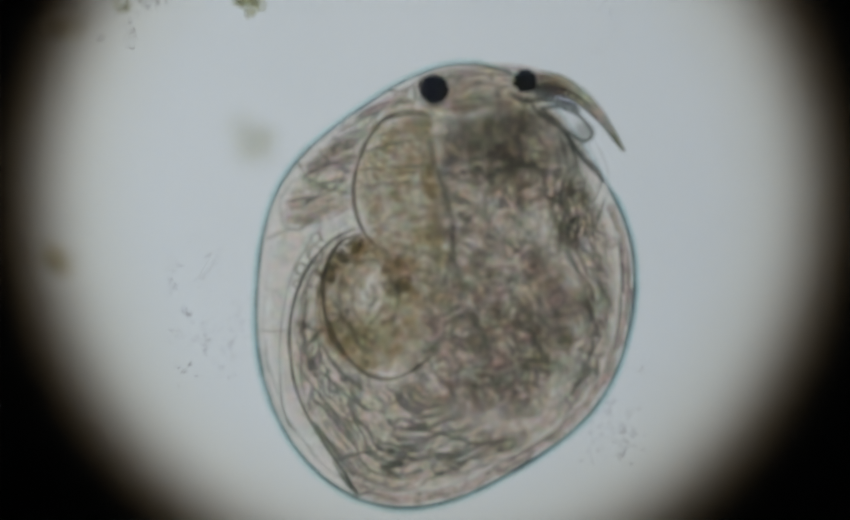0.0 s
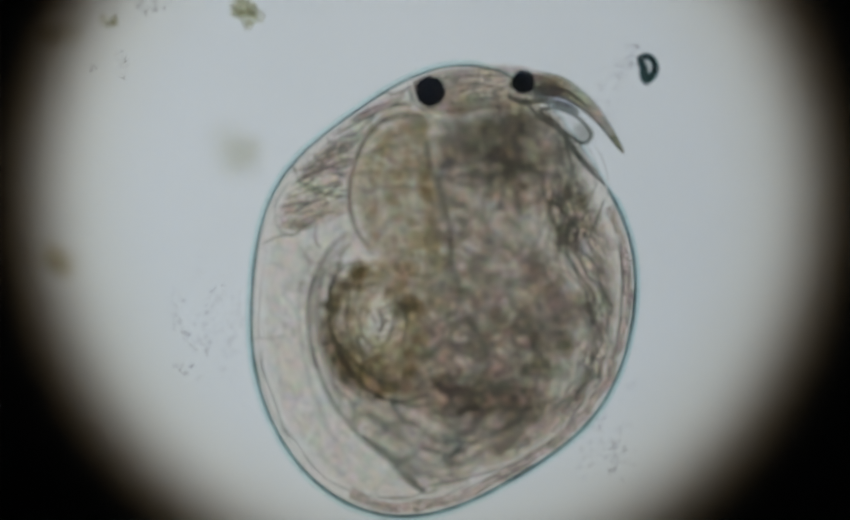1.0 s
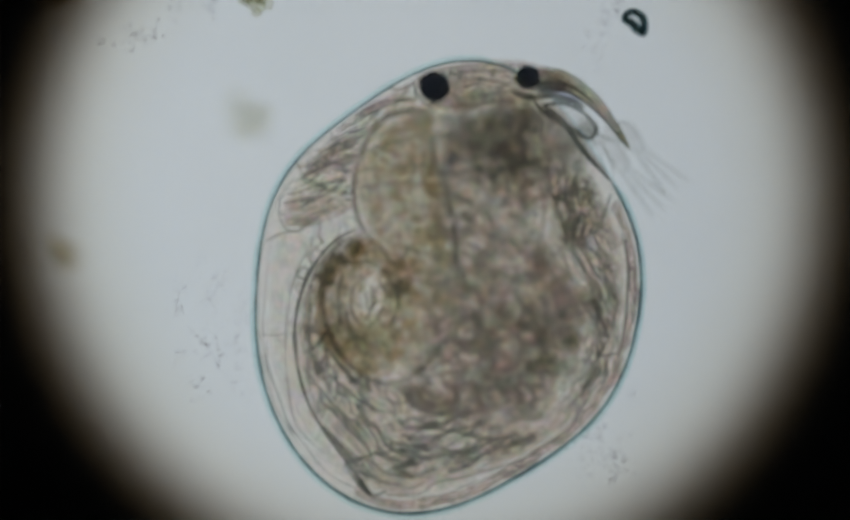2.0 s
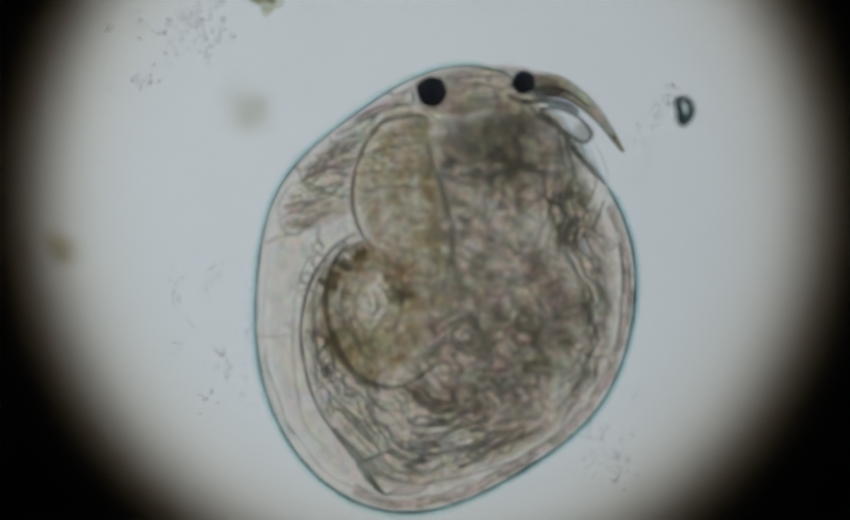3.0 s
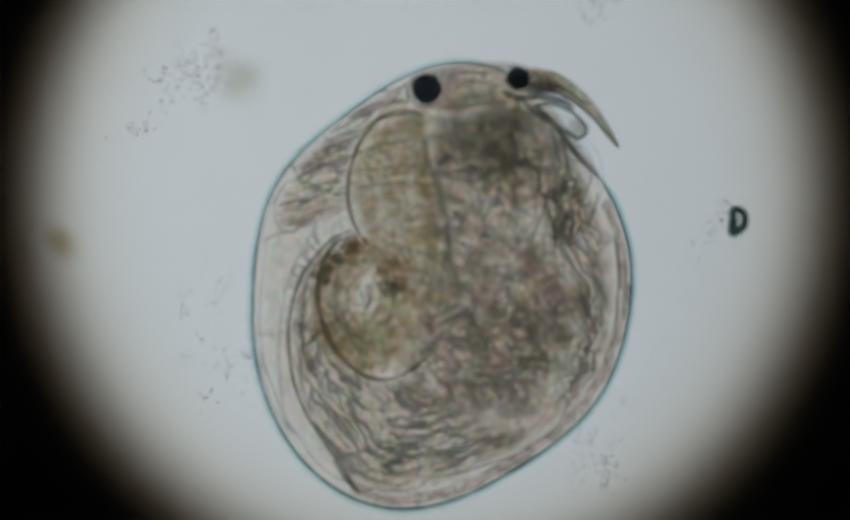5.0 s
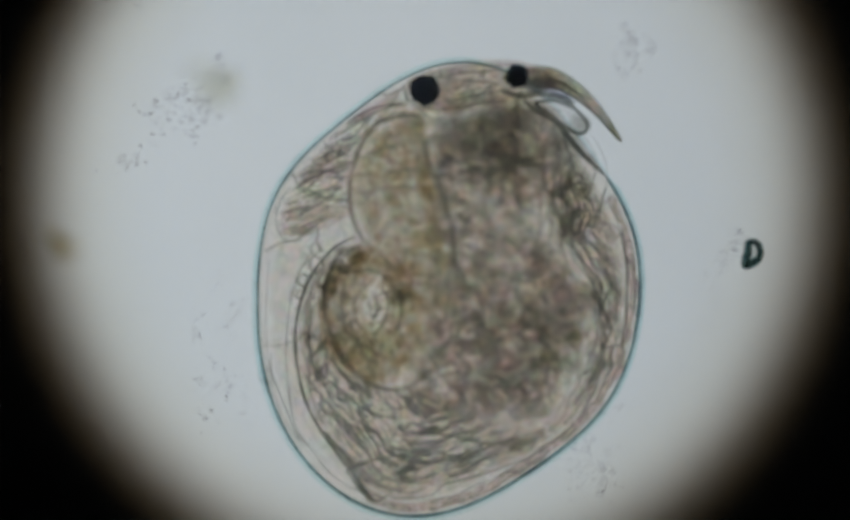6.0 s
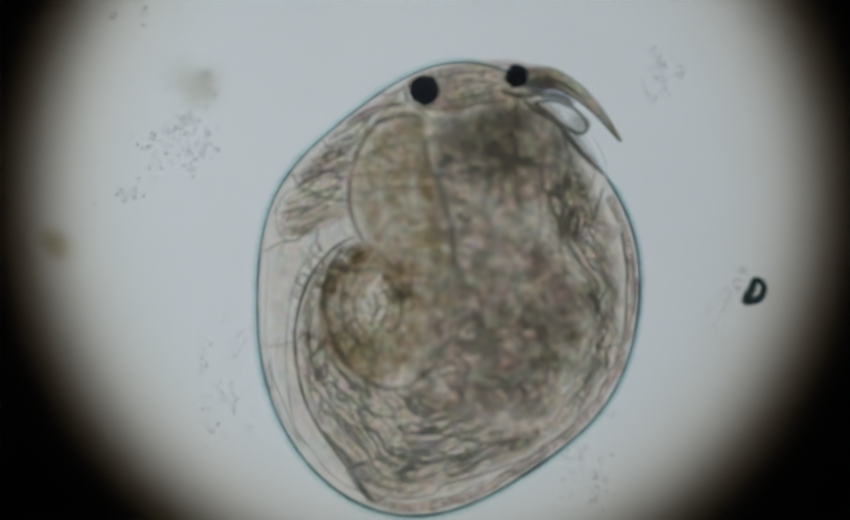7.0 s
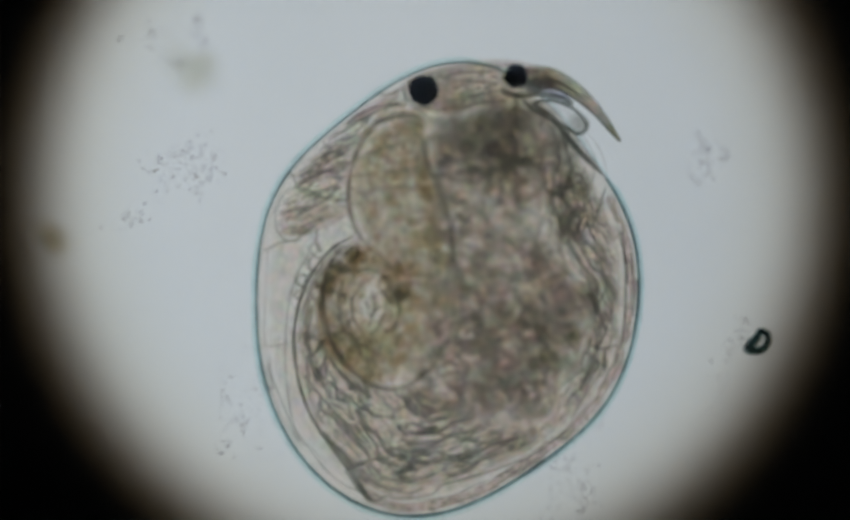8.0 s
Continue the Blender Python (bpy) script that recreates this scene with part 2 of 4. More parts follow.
BLUISH = tissue("rostrum_muscle", [(0.35, (0.83, 0.84, 0.875)), (0.65, (0.92, 0.915, 0.94))], 34.0, 0.1)
LINING = crinkle("body_lining", (1.0, 0.97, 0.955), (0.945, 0.895, 0.87), (0.52, 0.51, 0.49), 27, 34, 0.72, 1.0, 35.0, seed=2.0, width=1.0, feather=0.03, lumps=27.0)
HEADLINING = crinkle("head_lining", (1.0, 0.98, 0.95), (0.84, 0.82, 0.785), (0.58, 0.575, 0.54), 42, 64, 0.82, 1.2, -10.0, seed=3.0, feather=0.006)
HINDLINING = crinkle("hind_lining", (1.0, 0.97, 0.945), (0.99, 0.945, 0.915), (0.39, 0.40, 0.38), 15, 62, 0.98, 0.5, flow=True, seed=11.0, feather=0.018)
GUTLINING = crinkle("gut_lining", (1.0, 0.99, 0.96), (0.94, 0.915, 0.865), (0.70, 0.67, 0.60), 40, 50, 0.80, 1.0, 20.0, seed=5.0, feather=0.014)
MUSCLELINING = crinkle("muscle_lining", (1.0, 0.985, 0.965), (0.98, 0.95, 0.92), (0.46, 0.46, 0.44), 14, 54, 0.97, 0.8, -28.0, seed=6.0, width=0.85)
LIMBLINING = crinkle("limb_lining", (1.0, 0.97, 0.95), (0.97, 0.92, 0.885), (0.42, 0.42, 0.395), 13, 54, 0.94, 0.5, flow=True, seed=17.0, feather=0.018)
CRUMPLE = crinkle("crumpled_membrane", (1.0, 0.985, 0.965), (0.985, 0.96, 0.93), (0.42, 0.43, 0.39), 32, 32, 0.97, 1.1, 60.0, seed=8.0, width=0.9, feather=0.02)
PALELINING = crinkle("shell_lining", (1.0, 0.991, 0.965), (0.995, 0.98, 0.95), (0.89, 0.875, 0.85), 20, 44, 0.99, 1.0, 55.0, seed=9.0, width=0.7, grain=0.13)
# teal of the light that the shell's edge bends, put into a filter colour
FRINGE = tissue("refraction_fringe", [(0.35, (0.86, 0.955, 0.955)), (0.65, (0.92, 0.98, 0.975))], 14.0, 0.03)
DARKEDGE = tissue("dark_edge", [(0.35, (0.52, 0.54, 0.53)), (0.65, (0.68, 0.69, 0.67))], 25.0, 0.1)
FAT = tissue("fat_globule", [(0.35, (0.978, 0.973, 0.952)), (0.65, (0.994, 0.99, 0.976))], 30.0, 0.04)
CLEAR = tissue("clear_membrane", [(0.35, (0.96, 0.955, 0.95)), (0.65, (0.99, 0.985, 0.98))], 26.0, 0.05)
GRIT = tissue("dark_mineral", [(0.4, (0.12, 0.22, 0.22)), (0.6, (0.26, 0.36, 0.36))], 30.0, 0.2)
ALGA = tissue("green_brown_detritus", [(0.3, (0.915, 0.925, 0.80)), (0.5, (0.965, 0.96, 0.91)), (0.7, (0.99, 0.985, 0.96))], 60.0, 0.15, 130.0)
HAZE = tissue("pale_detritus", [(0.3, (0.989, 0.988, 0.975)), (0.7, (0.998, 0.997, 0.990))], 40.0, 0.02)
BROWN = tissue("brown_detritus", [(0.3, (0.93, 0.905, 0.83)), (0.7, (0.98, 0.968, 0.935))], 30.0, 0.08)
SPECK = tissue("fine_silt", [(0.4, (0.86, 0.855, 0.87)), (0.6, (0.94, 0.93, 0.945))], 40.0, 0.1)
CELLS = tissue("trunk_cells", [(0.35, (0.992, 0.985, 0.979)), (0.6, (0.999, 0.997, 0.994))], 44.0, 0.02, 140.0, hue=0.03, island=(0.984, 0.976, 0.970))
DARKCELLS = tissue("dense_cells", [(0.35, (0.986, 0.986, 0.980)), (0.65, (0.997, 0.997, 0.993))], 44.0, 0.03, 140.0, hue=0.03, island=(0.979, 0.979, 0.971))
GUTCELLS = tissue("gut_cells", [(0.35, (0.984, 0.974, 0.953)), (0.6, (0.998, 0.994, 0.984))], 44.0, 0.03, 140.0, hue=0.04, island=(0.972, 0.961, 0.932))
CURL = tissue("crinkled_skin", [(0.35, (0.88, 0.875, 0.87)), (0.65, (0.965, 0.955, 0.95))], 30.0, 0.1, island=(0.91, 0.90, 0.905))
PALESPECK = tissue("pale_silt", [(0.4, (0.962, 0.957, 0.962)), (0.6, (0.985, 0.981, 0.985))], 40.0, 0.05)


# ---- mesh helpers ----
def spline(pts, per=8, closed=False):
    """Catmull-Rom curve through pts."""
    pts = [Vector(p) for p in pts]
    n, out = len(pts), []
    for i in range(n if closed else n - 1):
        if closed:
            a, b, c, d = (pts[(i + k) % n] for k in (-1, 0, 1, 2))
        else:
            a, b, c, d = pts[max(i - 1, 0)], pts[i], pts[i + 1], pts[min(i + 2, n - 1)]
        for k in range(per):
            t = k / per
            out.append(0.5 * (2 * b + (c - a) * t + (2 * a - 5 * b + 4 * c - d) * t * t + (3 * b - a - 3 * c + d) * t ** 3))
    if not closed:
        out.append(pts[-1])
    return out


def tube(pts, radius, sides=8, closed=False, flat=1.0, rough=0.0, bm=None):
    """A tube along pts. radius: a number or a function of 0..1. flat: height over width."""
    bm = bm or bmesh.new()
    n, rings = len(pts), []
    for i, p in enumerate(pts):
        a, b = (pts[(i - 1) % n], pts[(i + 1) % n]) if closed else (pts[max(i - 1, 0)], pts[min(i + 1, n - 1)])
        way = (b - a).normalized()
        side = way.cross(Vector((0, 0, 1)))
        side = side.normalized() if side.length > 1e-6 else Vector((1, 0, 0))
        up = side.cross(way)
        r = radius(i / max(n - 1, 1)) if callable(radius) else radius
        if rough:
            r *= 1 + rough * noise.noise(p * 45)
        rings.append([bm.verts.new(p + side * (r * math.cos(w)) + up * (r * flat * math.sin(w)))
                      for w in (math.tau * k / sides for k in range(sides))])
    for i in range(n if closed else n - 1):
        r, s = rings[i], rings[(i + 1) % n]
        for k in range(sides):
            bm.faces.new((r[k], r[(k + 1) % sides], s[(k + 1) % sides], s[k]))
    if not closed:
        bm.faces.new(rings[0][::-1])
        bm.faces.new(rings[-1])
    return bm


def lobe(outline, z, high, low, rings=10, rough=0.0, power=0.55, bm=None):
    """A closed, domed body over a flat outline (a list of places), high above and low below the height z, with an uneven skin."""
    bm = bm or bmesh.new()
    n = len(outline)
    mid = sum(outline, Vector()) / n
    border = bm.loops.layers.uv.get("border") or bm.loops.layers.uv.new("border")
    depth, made = {}, []
    for sign, h in ((1, high), (-1, low)):
        shells = []
        for j in range(rings):
            f = math.cos(j / rings * math.pi / 2)
            dome = (1 - f ** 2) ** power
            ring = []
            for p in outline:
                q = mid + (p - mid) * f
                k = 1 + rough * noise.noise(q * 14)
                ring.append((q.x, q.y, z + sign * h * dome * k))
            shells.append(ring)
        if sign == 1:
            edge = [bm.verts.new(p) for p in shells[0]]
        loops = [edge] + [[bm.verts.new(p) for p in s] for s in shells[1:]]
        top = bm.verts.new((mid.x, mid.y, z + sign * h))
        for loop_row in loops:
            for v, p in zip(loop_row, outline):
                depth[v] = math.hypot(p.x - v.co.x, p.y - v.co.y)
        depth[top] = min(math.hypot(p.x - mid.x, p.y - mid.y) for p in outline)
        for a, b in zip(loops, loops[1:]):
            for k in range(n):
                f4 = (a[k], a[(k + 1) % n], b[(k + 1) % n], b[k])
                made.append(bm.faces.new(f4 if sign == 1 else f4[::-1]))
        for k in range(n):
            f3 = (loops[-1][k], loops[-1][(k + 1) % n], top)
            made.append(bm.faces.new(f3 if sign == 1 else f3[::-1]))
    for face in made:
        for corner in face.loops:
            corner[border].uv = (depth[corner.vert], 0)
    return bm


def ellipse(x, y, a, b, turn=0, z=MID, n=40, rough=0.0, seed=0.0):
    c, s, out = math.cos(radians(turn)), math.sin(radians(turn)), []
    for k in range(n):
        w = math.tau * k / n
        f = 1 + rough * noise.noise(Vector((2 * math.cos(w), 2 * math.sin(w), seed)))
        u, v = a * f * math.cos(w), b * f * math.sin(w)
        out.append(at(x + c * u - s * v, y + s * u + c * v, z))
    return out


def line(*xyz, per=8, closed=False):
    return spline([at(*p) for p in xyz], per, closed)


LOOSE = ("cell_mass", "skin_wrinkles", "limb_wrinkles", "gut_cells", "gut_wrinkles", "hind_wrinkles", "muscle_wrinkles")   # what nobody could count


def part(name, bm, material, parent, label="", pivot=None):
    """Links bm, built in the place's own space, as one mesh under parent, turning about pivot."""
    base = parent["base"] if "base" in parent else (0, 0, 0)
    pivot = Vector(pivot) if pivot is not None else Vector(base)
    me = bpy.data.meshes.new(name)
    bm.to_mesh(me)
    bm.free()
    me.transform(Matrix.Translation(-pivot))
    me.shade_smooth()
    me.materials.append(material)
    ob = new(name, me)
    ob.parent = parent
    ob.location = pivot - Vector(base)
    ob["base"] = list(pivot)
    return tagged(ob, label, kind="stuff" if name in LOOSE else "")


def thing(name, base, label, category, group="", kind=""):
    ob = new(name)
    ob.location = base
    ob["base"] = list(base)
    ob.empty_display_size = 0.05
    return tagged(ob, label, category, group, kind)


def mesh_thing(name, bm, material, base, label, category, group="", kind="", smooth=True):
    me = bpy.data.meshes.new(name)
    bm.to_mesh(me)
    bm.free()
    me.transform(Matrix.Translation(-Vector(base)))
    if smooth:
        me.shade_smooth()
    me.materials.append(material)
    ob = new(name, me)
    ob.location = base
    return tagged(ob, label, category, group, kind)


def ring_plate(x, y, z0, z1, r_in, r_out, n=128):
    """A flat plate with a round hole."""
    bm = bmesh.new()
    rows = []
    for r, z in ((r_in, z0), (r_out, z0), (r_out, z1), (r_in, z1)):
        rows.append([bm.verts.new((x + r * math.cos(math.tau * k / n), y + r * math.sin(math.tau * k / n), z)) for k in range(n)])
    for i in range(4):
        a, b = rows[i], rows[(i + 1) % 4]
        for k in range(n):
            bm.faces.new((a[k], b[k], b[(k + 1) % n], a[(k + 1) % n]))
    return bm


def disc(x, y, z0, z1, r, n=128):
    bm = bmesh.new()
    lo = [bm.verts.new((x + r * math.cos(math.tau * k / n), y + r * math.sin(math.tau * k / n), z0)) for k in range(n)]
    hi = [bm.verts.new((v.co.x, v.co.y, z1)) for v in lo]
    bm.faces.new(lo[::-1])
    bm.faces.new(hi)
    for k in range(n):
        bm.faces.new((lo[k], lo[(k + 1) % n], hi[(k + 1) % n], hi[k]))
    return bm


def slab(x0, x1, y0, y1, z0, z1):
    bm = bmesh.new()
    bmesh.ops.create_cube(bm, size=1)
    for v in bm.verts:
        v.co = Vector((x0 if v.co.x < 0 else x1, y0 if v.co.y < 0 else y1, z0 if v.co.z < 0 else z1))
    return bm


# ---- the setting: slide, diffuser, field diaphragm, lamp house ----
def setting():
    o = (0, 0, 0)
    fx, fy = FIELD.x, FIELD.y
    s = mesh_thing("slide", slab(-3.2, 3.2, -2.4, 2.4, -0.65, -0.05), GLASS, o, "clear glass microscope slide under the water", "slide", kind="structure", smooth=False)
    s.visible_shadow = False
    w = mesh_thing("water_film", slab(-3.0, 3.0, -2.2, 2.2, -0.05, 0.75), WATER, o, "clear film of pond water on the slide", "water", kind="structure", smooth=False)
    w.visible_shadow = False
    bm = bmesh.new()
    bmesh.ops.create_circle(bm, cap_ends=True, segments=96, radius=2.2, matrix=Matrix.Translation((fx, fy, -0.8)))
    mesh_thing("diffuser", bm, FROST, o, "frosted ground-glass diffuser glowing from the lamp below", "diffuser", kind="structure", smooth=False)
    mesh_thing("field_diaphragm", ring_plate(fx, fy, -0.872, -0.856, 0.503, 2.2), BLACK, o, "black field diaphragm with a round opening", "diaphragm", kind="structure", smooth=False)
    # two tinted rings, added only to brown the outer edge of the lit field
    mesh_thing("edge_tint_ring", ring_plate(fx, fy, -0.854, -0.85, 0.476, 0.527), AMBER, o, "amber ring added to brown the edge of the lit field", "filter", kind="structure", smooth=False)
    mesh_thing("edge_tint_ring", ring_plate(fx, fy, -0.848, -0.844, 0.40, 0.527), STRAW, o, "straw-coloured ring added to warm the border of the lit field", "filter", kind="structure", smooth=False)
    mesh_thing("lamp_house", ring_plate(fx, fy, -3.2, -0.81, 2.21, 2.35), ENAMEL, o, "black enamelled lamp house wall", "lamp house", kind="structure", smooth=False)
    mesh_thing("lamp_house_floor", disc(fx, fy, -3.3, -3.2, 2.35), ENAMEL, o, "black enamelled lamp house floor", "lamp house", kind="structure", smooth=False)


setting()

# ---- the water flea ----
UP = MID + 0.05                     # height of the organs towards the upper valve
CX, CY = 828, 535
WAVES = ((-5.8, -7.3), (-27.1, 13.8), (7.0, -4.4), (5.3, -9.1), (0.9, 3.8), (-3.3, 2.9))


def edge(w, f=1.0, z=MID):
    """The outline of the closed carapace at the angle w, drawn in towards its middle by f."""
    r = 378.1 + sum(a * math.cos(k * w) + b * math.sin(k * w) for k, (a, b) in enumerate(WAVES, 1))
    return at(CX + f * r * math.cos(w), CY - f * r * math.sin(w), z)


def rim(f=1.0, z=MID, n=120, a=0.0, b=math.tau):
    closed = abs(b - a - math.tau) < 1e-6
    return [edge(a + (b - a) * k / (n if closed else n - 1), f, z) for k in range(n)]


def valve(side):
    """One of the two domed valves: a shell 4 micrometres thick, open towards the other."""
    bm, n, rings, cols = bmesh.new(), 120, 20, []
    for high in (0.122, 0.117):
        loops = []
        for j in range(rings):
            f = math.cos(j / rings * math.pi / 2)
            loops.append([bm.verts.new((p.x, p.y, MID + side * (0.004 + high * (1 - f ** 2.2) ** 0.6)))
                          for p in rim(f * (1 if high > 0.12 else 0.99))])
        top = bm.verts.new((*edge(0, 0).xy, MID + side * (0.004 + high)))
        for a, b in zip(loops, loops[1:]):
            for k in range(n):
                bm.faces.new((a[k], a[(k + 1) % n], b[(k + 1) % n], b[k]))
        for k in range(n):
            bm.faces.new((loops[-1][k], loops[-1][(k + 1) % n], top))
        cols.append(loops[0])
    a, b = cols
    for k in range(n):
        bm.faces.new((a[k], b[k], b[(k + 1) % n], a[(k + 1) % n]))
    bmesh.ops.recalc_face_normals(bm, faces=bm.faces)
    return bm


def layered(outline, z, high, count=4, shrink=0.1, rough=0.25, rings=8):
    """Soft flesh: lobes one within another, so that it grows denser inwards."""
    bm = bmesh.new()
    mid = sum(outline, Vector()) / len(outline)
    amp = min(0.012, 0.06 * sum((p - mid).length for p in outline) / len(outline))
    for k in range(count):
        f = 1 - shrink * k
        ring = []
        for p in outline:
            q = mid + (p - mid) * f
            q += (q - mid).normalized() * amp * noise.noise(Vector((q.x * 22, q.y * 22, 7.3 * k)))
            ring.append(q)
        lobe(ring, z, high * (f ** 0.7), high * (f ** 0.7), rings, rough, bm=bm)
    return bm


def ragged(outline, amount):
    """The outline with small uneven bumps."""
    return [p + Vector((noise.noise(p * 55), noise.noise(p * 55 + Vector((9, 4, 1))), 0)) * amount for p in outline]


def ribbon(a, b, z, high, across=8, rough=0.2, ragged_by=0.006):
    """A flattened body between two edges, curves of the same number of places, domed across."""
    bm, n, loops = bmesh.new(), len(a), []
    uv = bm.loops.layers.uv.new("flow")
    border = bm.loops.layers.uv.new("border")
    way, last, span = 0.0, None, {}
    for p, q in zip(ragged(a, ragged_by), ragged(b, ragged_by)):
        ring = []
        centre = p.lerp(q, 0.5)
        way, last = way + ((centre - last).length if last else 0.0), centre
        for k in range(2 * across):
            w = math.pi * k / across
            f = 0.5 - 0.5 * math.cos(w)
            r = p.lerp(q, f)
            h = high * math.sin(w) * (1 + rough * noise.noise(r * 16))
            ring.append(bm.verts.new((r.x, r.y, z + h)))
            span[ring[-1]] = (way, f * (q - p).length, min(f, 1 - f) * (q - p).length)
        loops.append(ring)
    m = 2 * across
    for c, d in zip(loops, loops[1:]):
        for k in range(m):
            bm.faces.new((c[k], c[(k + 1) % m], d[(k + 1) % m], d[k]))
    bm.faces.new(loops[0][::-1])
    bm.faces.new(loops[-1])
    for face in bm.faces:
        for corner in face.loops:
            u, v, d = span[corner.vert]
            corner[uv].uv = (u, v)
            corner[border].uv = (min(d, u, way - u), 0)
    return bm


def thick_tube(path, count=4, shrink=0.13, sides=18, flat=0.85):
    """A soft tube within a tube. path: rows of x, y, z and radius in graticule divisions."""
    bm = bmesh.new()
    pts = spline([at(x, y, z) for x, y, z, r in path], 10)
    rad = spline([Vector((r, 0, 0)) for *_, r in path], 10)
    def girth(t):
        e = min(min(t, 1 - t) / 0.1, 1)
        return rad[round(t * (len(rad) - 1))].x * 0.0005 * (0.04 + 0.96 * math.sqrt(1 - (1 - e) ** 2))
    for k in range(count):
        tube(pts, lambda t: girth(t) * (1 - shrink * k), sides, flat=flat, rough=0.14, bm=bm)
    return bm


def seams(rows, width, rough=0.35, per=8, z=None):
    """Thin creases, each along a curve through its places."""
    made = []
    for k, row in enumerate(rows):
        pts = line(*(row if z is None else [(x, y, z) for x, y in row]), per=per)
        w = width * 0.0005 * (0.8 + 0.4 * ((k * 0.37) % 1))
        made.append(tube(pts, lambda t: w * (0.25 + 0.75 * math.sin(math.pi * min(max(t, 0.03), 0.97)) ** 0.5), 6, rough=rough))
    return made


def between(a, b, count, width, seed, wander=7.0, lo=0.0, hi=1.0, short=0.45, first=0.0, last=1.0):
    """Creases that run from the curve a towards the curve b, fanned out between the two, each a piece of the whole length."""
    rng, made = random.Random(seed), []
    n = len(a)
    for _ in range(count):
        f = rng.uniform(lo, hi)
        start = rng.uniform(first, last - short)
        end = min(last, start + rng.uniform(short * 0.5, short * 1.3))
        ph, amp, z = rng.uniform(0, 50), rng.uniform(0.4, 1.0) * wander * 0.0005, rng.uniform(0.08, 0.18)
        pts = []
        steps = 14
        for i in range(steps + 1):
            u = (start + (end - start) * i / steps) * (n - 1)
            j = min(int(u), n - 2)
            p = a[j].lerp(a[j + 1], u - j)
            q = b[j].lerp(b[j + 1], u - j)
            r = p.lerp(q, f)
            r = Vector((r.x + amp * noise.noise(Vector((u * 0.55, ph, 0))) * 2, r.y + amp * noise.noise(Vector((u * 0.55, ph, 9))) * 2, z))
            pts.append(r)
        w = width * 0.0005 * rng.uniform(0.6, 1.3)
        made.append(tube(pts, lambda t: w * (0.2 + 0.8 * math.sin(math.pi * min(max(t, 0.03), 0.97))), 5, rough=0.4))
    return made


def holds(outline, x, y):
    hit = False
    for p, q in zip(outline, outline[1:] + outline[:1]):
        if (p.y > y) != (q.y > y) and x < p.x + (y - p.y) / (q.y - p.y) * (q.x - p.x):
            hit = not hit
    return hit


def inside(outline, rng):
    """A chance place within a flat outline."""
    xs, ys = [p.x for p in outline], [p.y for p in outline]
    while True:
        x, y = rng.uniform(min(xs), max(xs)), rng.uniform(min(ys), max(ys))
        if holds(outline, x, y):
            return x, y


def cells(outline, count, small, large, seed, z=MID, spread=0.07):
    """A mass of soft rounded cells of many sizes within a flat outline, at chance heights."""
    rng, bm = random.Random(seed), bmesh.new()
    for k in range(count):
        x, y = inside(outline, rng)
        r = 0.0005 * (small + (large - small) * rng.random() ** 1.6)
        h, w, s = z + rng.uniform(-spread, spread), rng.uniform(0, math.tau), rng.uniform(0.6, 1.0)
        ring = []
        for i in range(18):
            a = math.tau * i / 18
            f = r * (1 + 0.45 * noise.noise(Vector((1.6 * math.cos(a), 1.6 * math.sin(a), 3.1 * k + seed))))
            u, v = f * math.cos(a), f * s * math.sin(a)
            ring.append(Vector((x + u * math.cos(w) - v * math.sin(w), y + u * math.sin(w) + v * math.cos(w), h)))
        lobe(ring, h, 0.5 * r, 0.5 * r, 3, bm=bm)
    return bm


def curls(outline, count, length, width, seed, lean=0.0, wild=0.6, z=MID, spread=0.03):
    """Short crooked wrinkles of the skin within a flat outline, leaning one way."""
    rng, bm = random.Random(seed), bmesh.new()
    for k in range(count):
        x, y = inside(outline, rng)
        w, h = radians(lean) + rng.gauss(0, wild), z + rng.uniform(-spread, spread)
        bend, step = rng.gauss(0, 0.28), length * 0.0005 * rng.uniform(0.4, 1.4) / 7
        pts = []
        for i in range(8):
            pts.append(Vector((x, y, h)))
            x, y, w = x + step * math.cos(w), y + step * math.sin(w), w + bend + rng.gauss(0, 0.35)
        r = width * 0.0005 * rng.uniform(0.5, 1.4)
        if holds(outline, x, y):
            tube(pts, lambda t: r * (0.2 + 0.8 * math.sin(math.pi * min(max(t, 0.03), 0.97))), 5, rough=0.4, bm=bm)
    return bm


def strands(name, meshes, material, parent, label=""):
    """Each crease or bristle as a part of its own."""
    for bm in meshes:
        part(name, bm, material, parent, label)


def globules(cells, material, parent, name, label=""):
    for k, (x, y, r) in enumerate(cells):
        z = MID + 0.03 * math.sin(k * 2.4)
        c = at(x, y, z)
        bm = lobe(ellipse(x, y, r, r * 0.9, 40 * k, z, 24, 0.2, k), z, r * 0.00042, r * 0.00042, 5, 0.2)
        part(name, bm, material, parent, label, c)


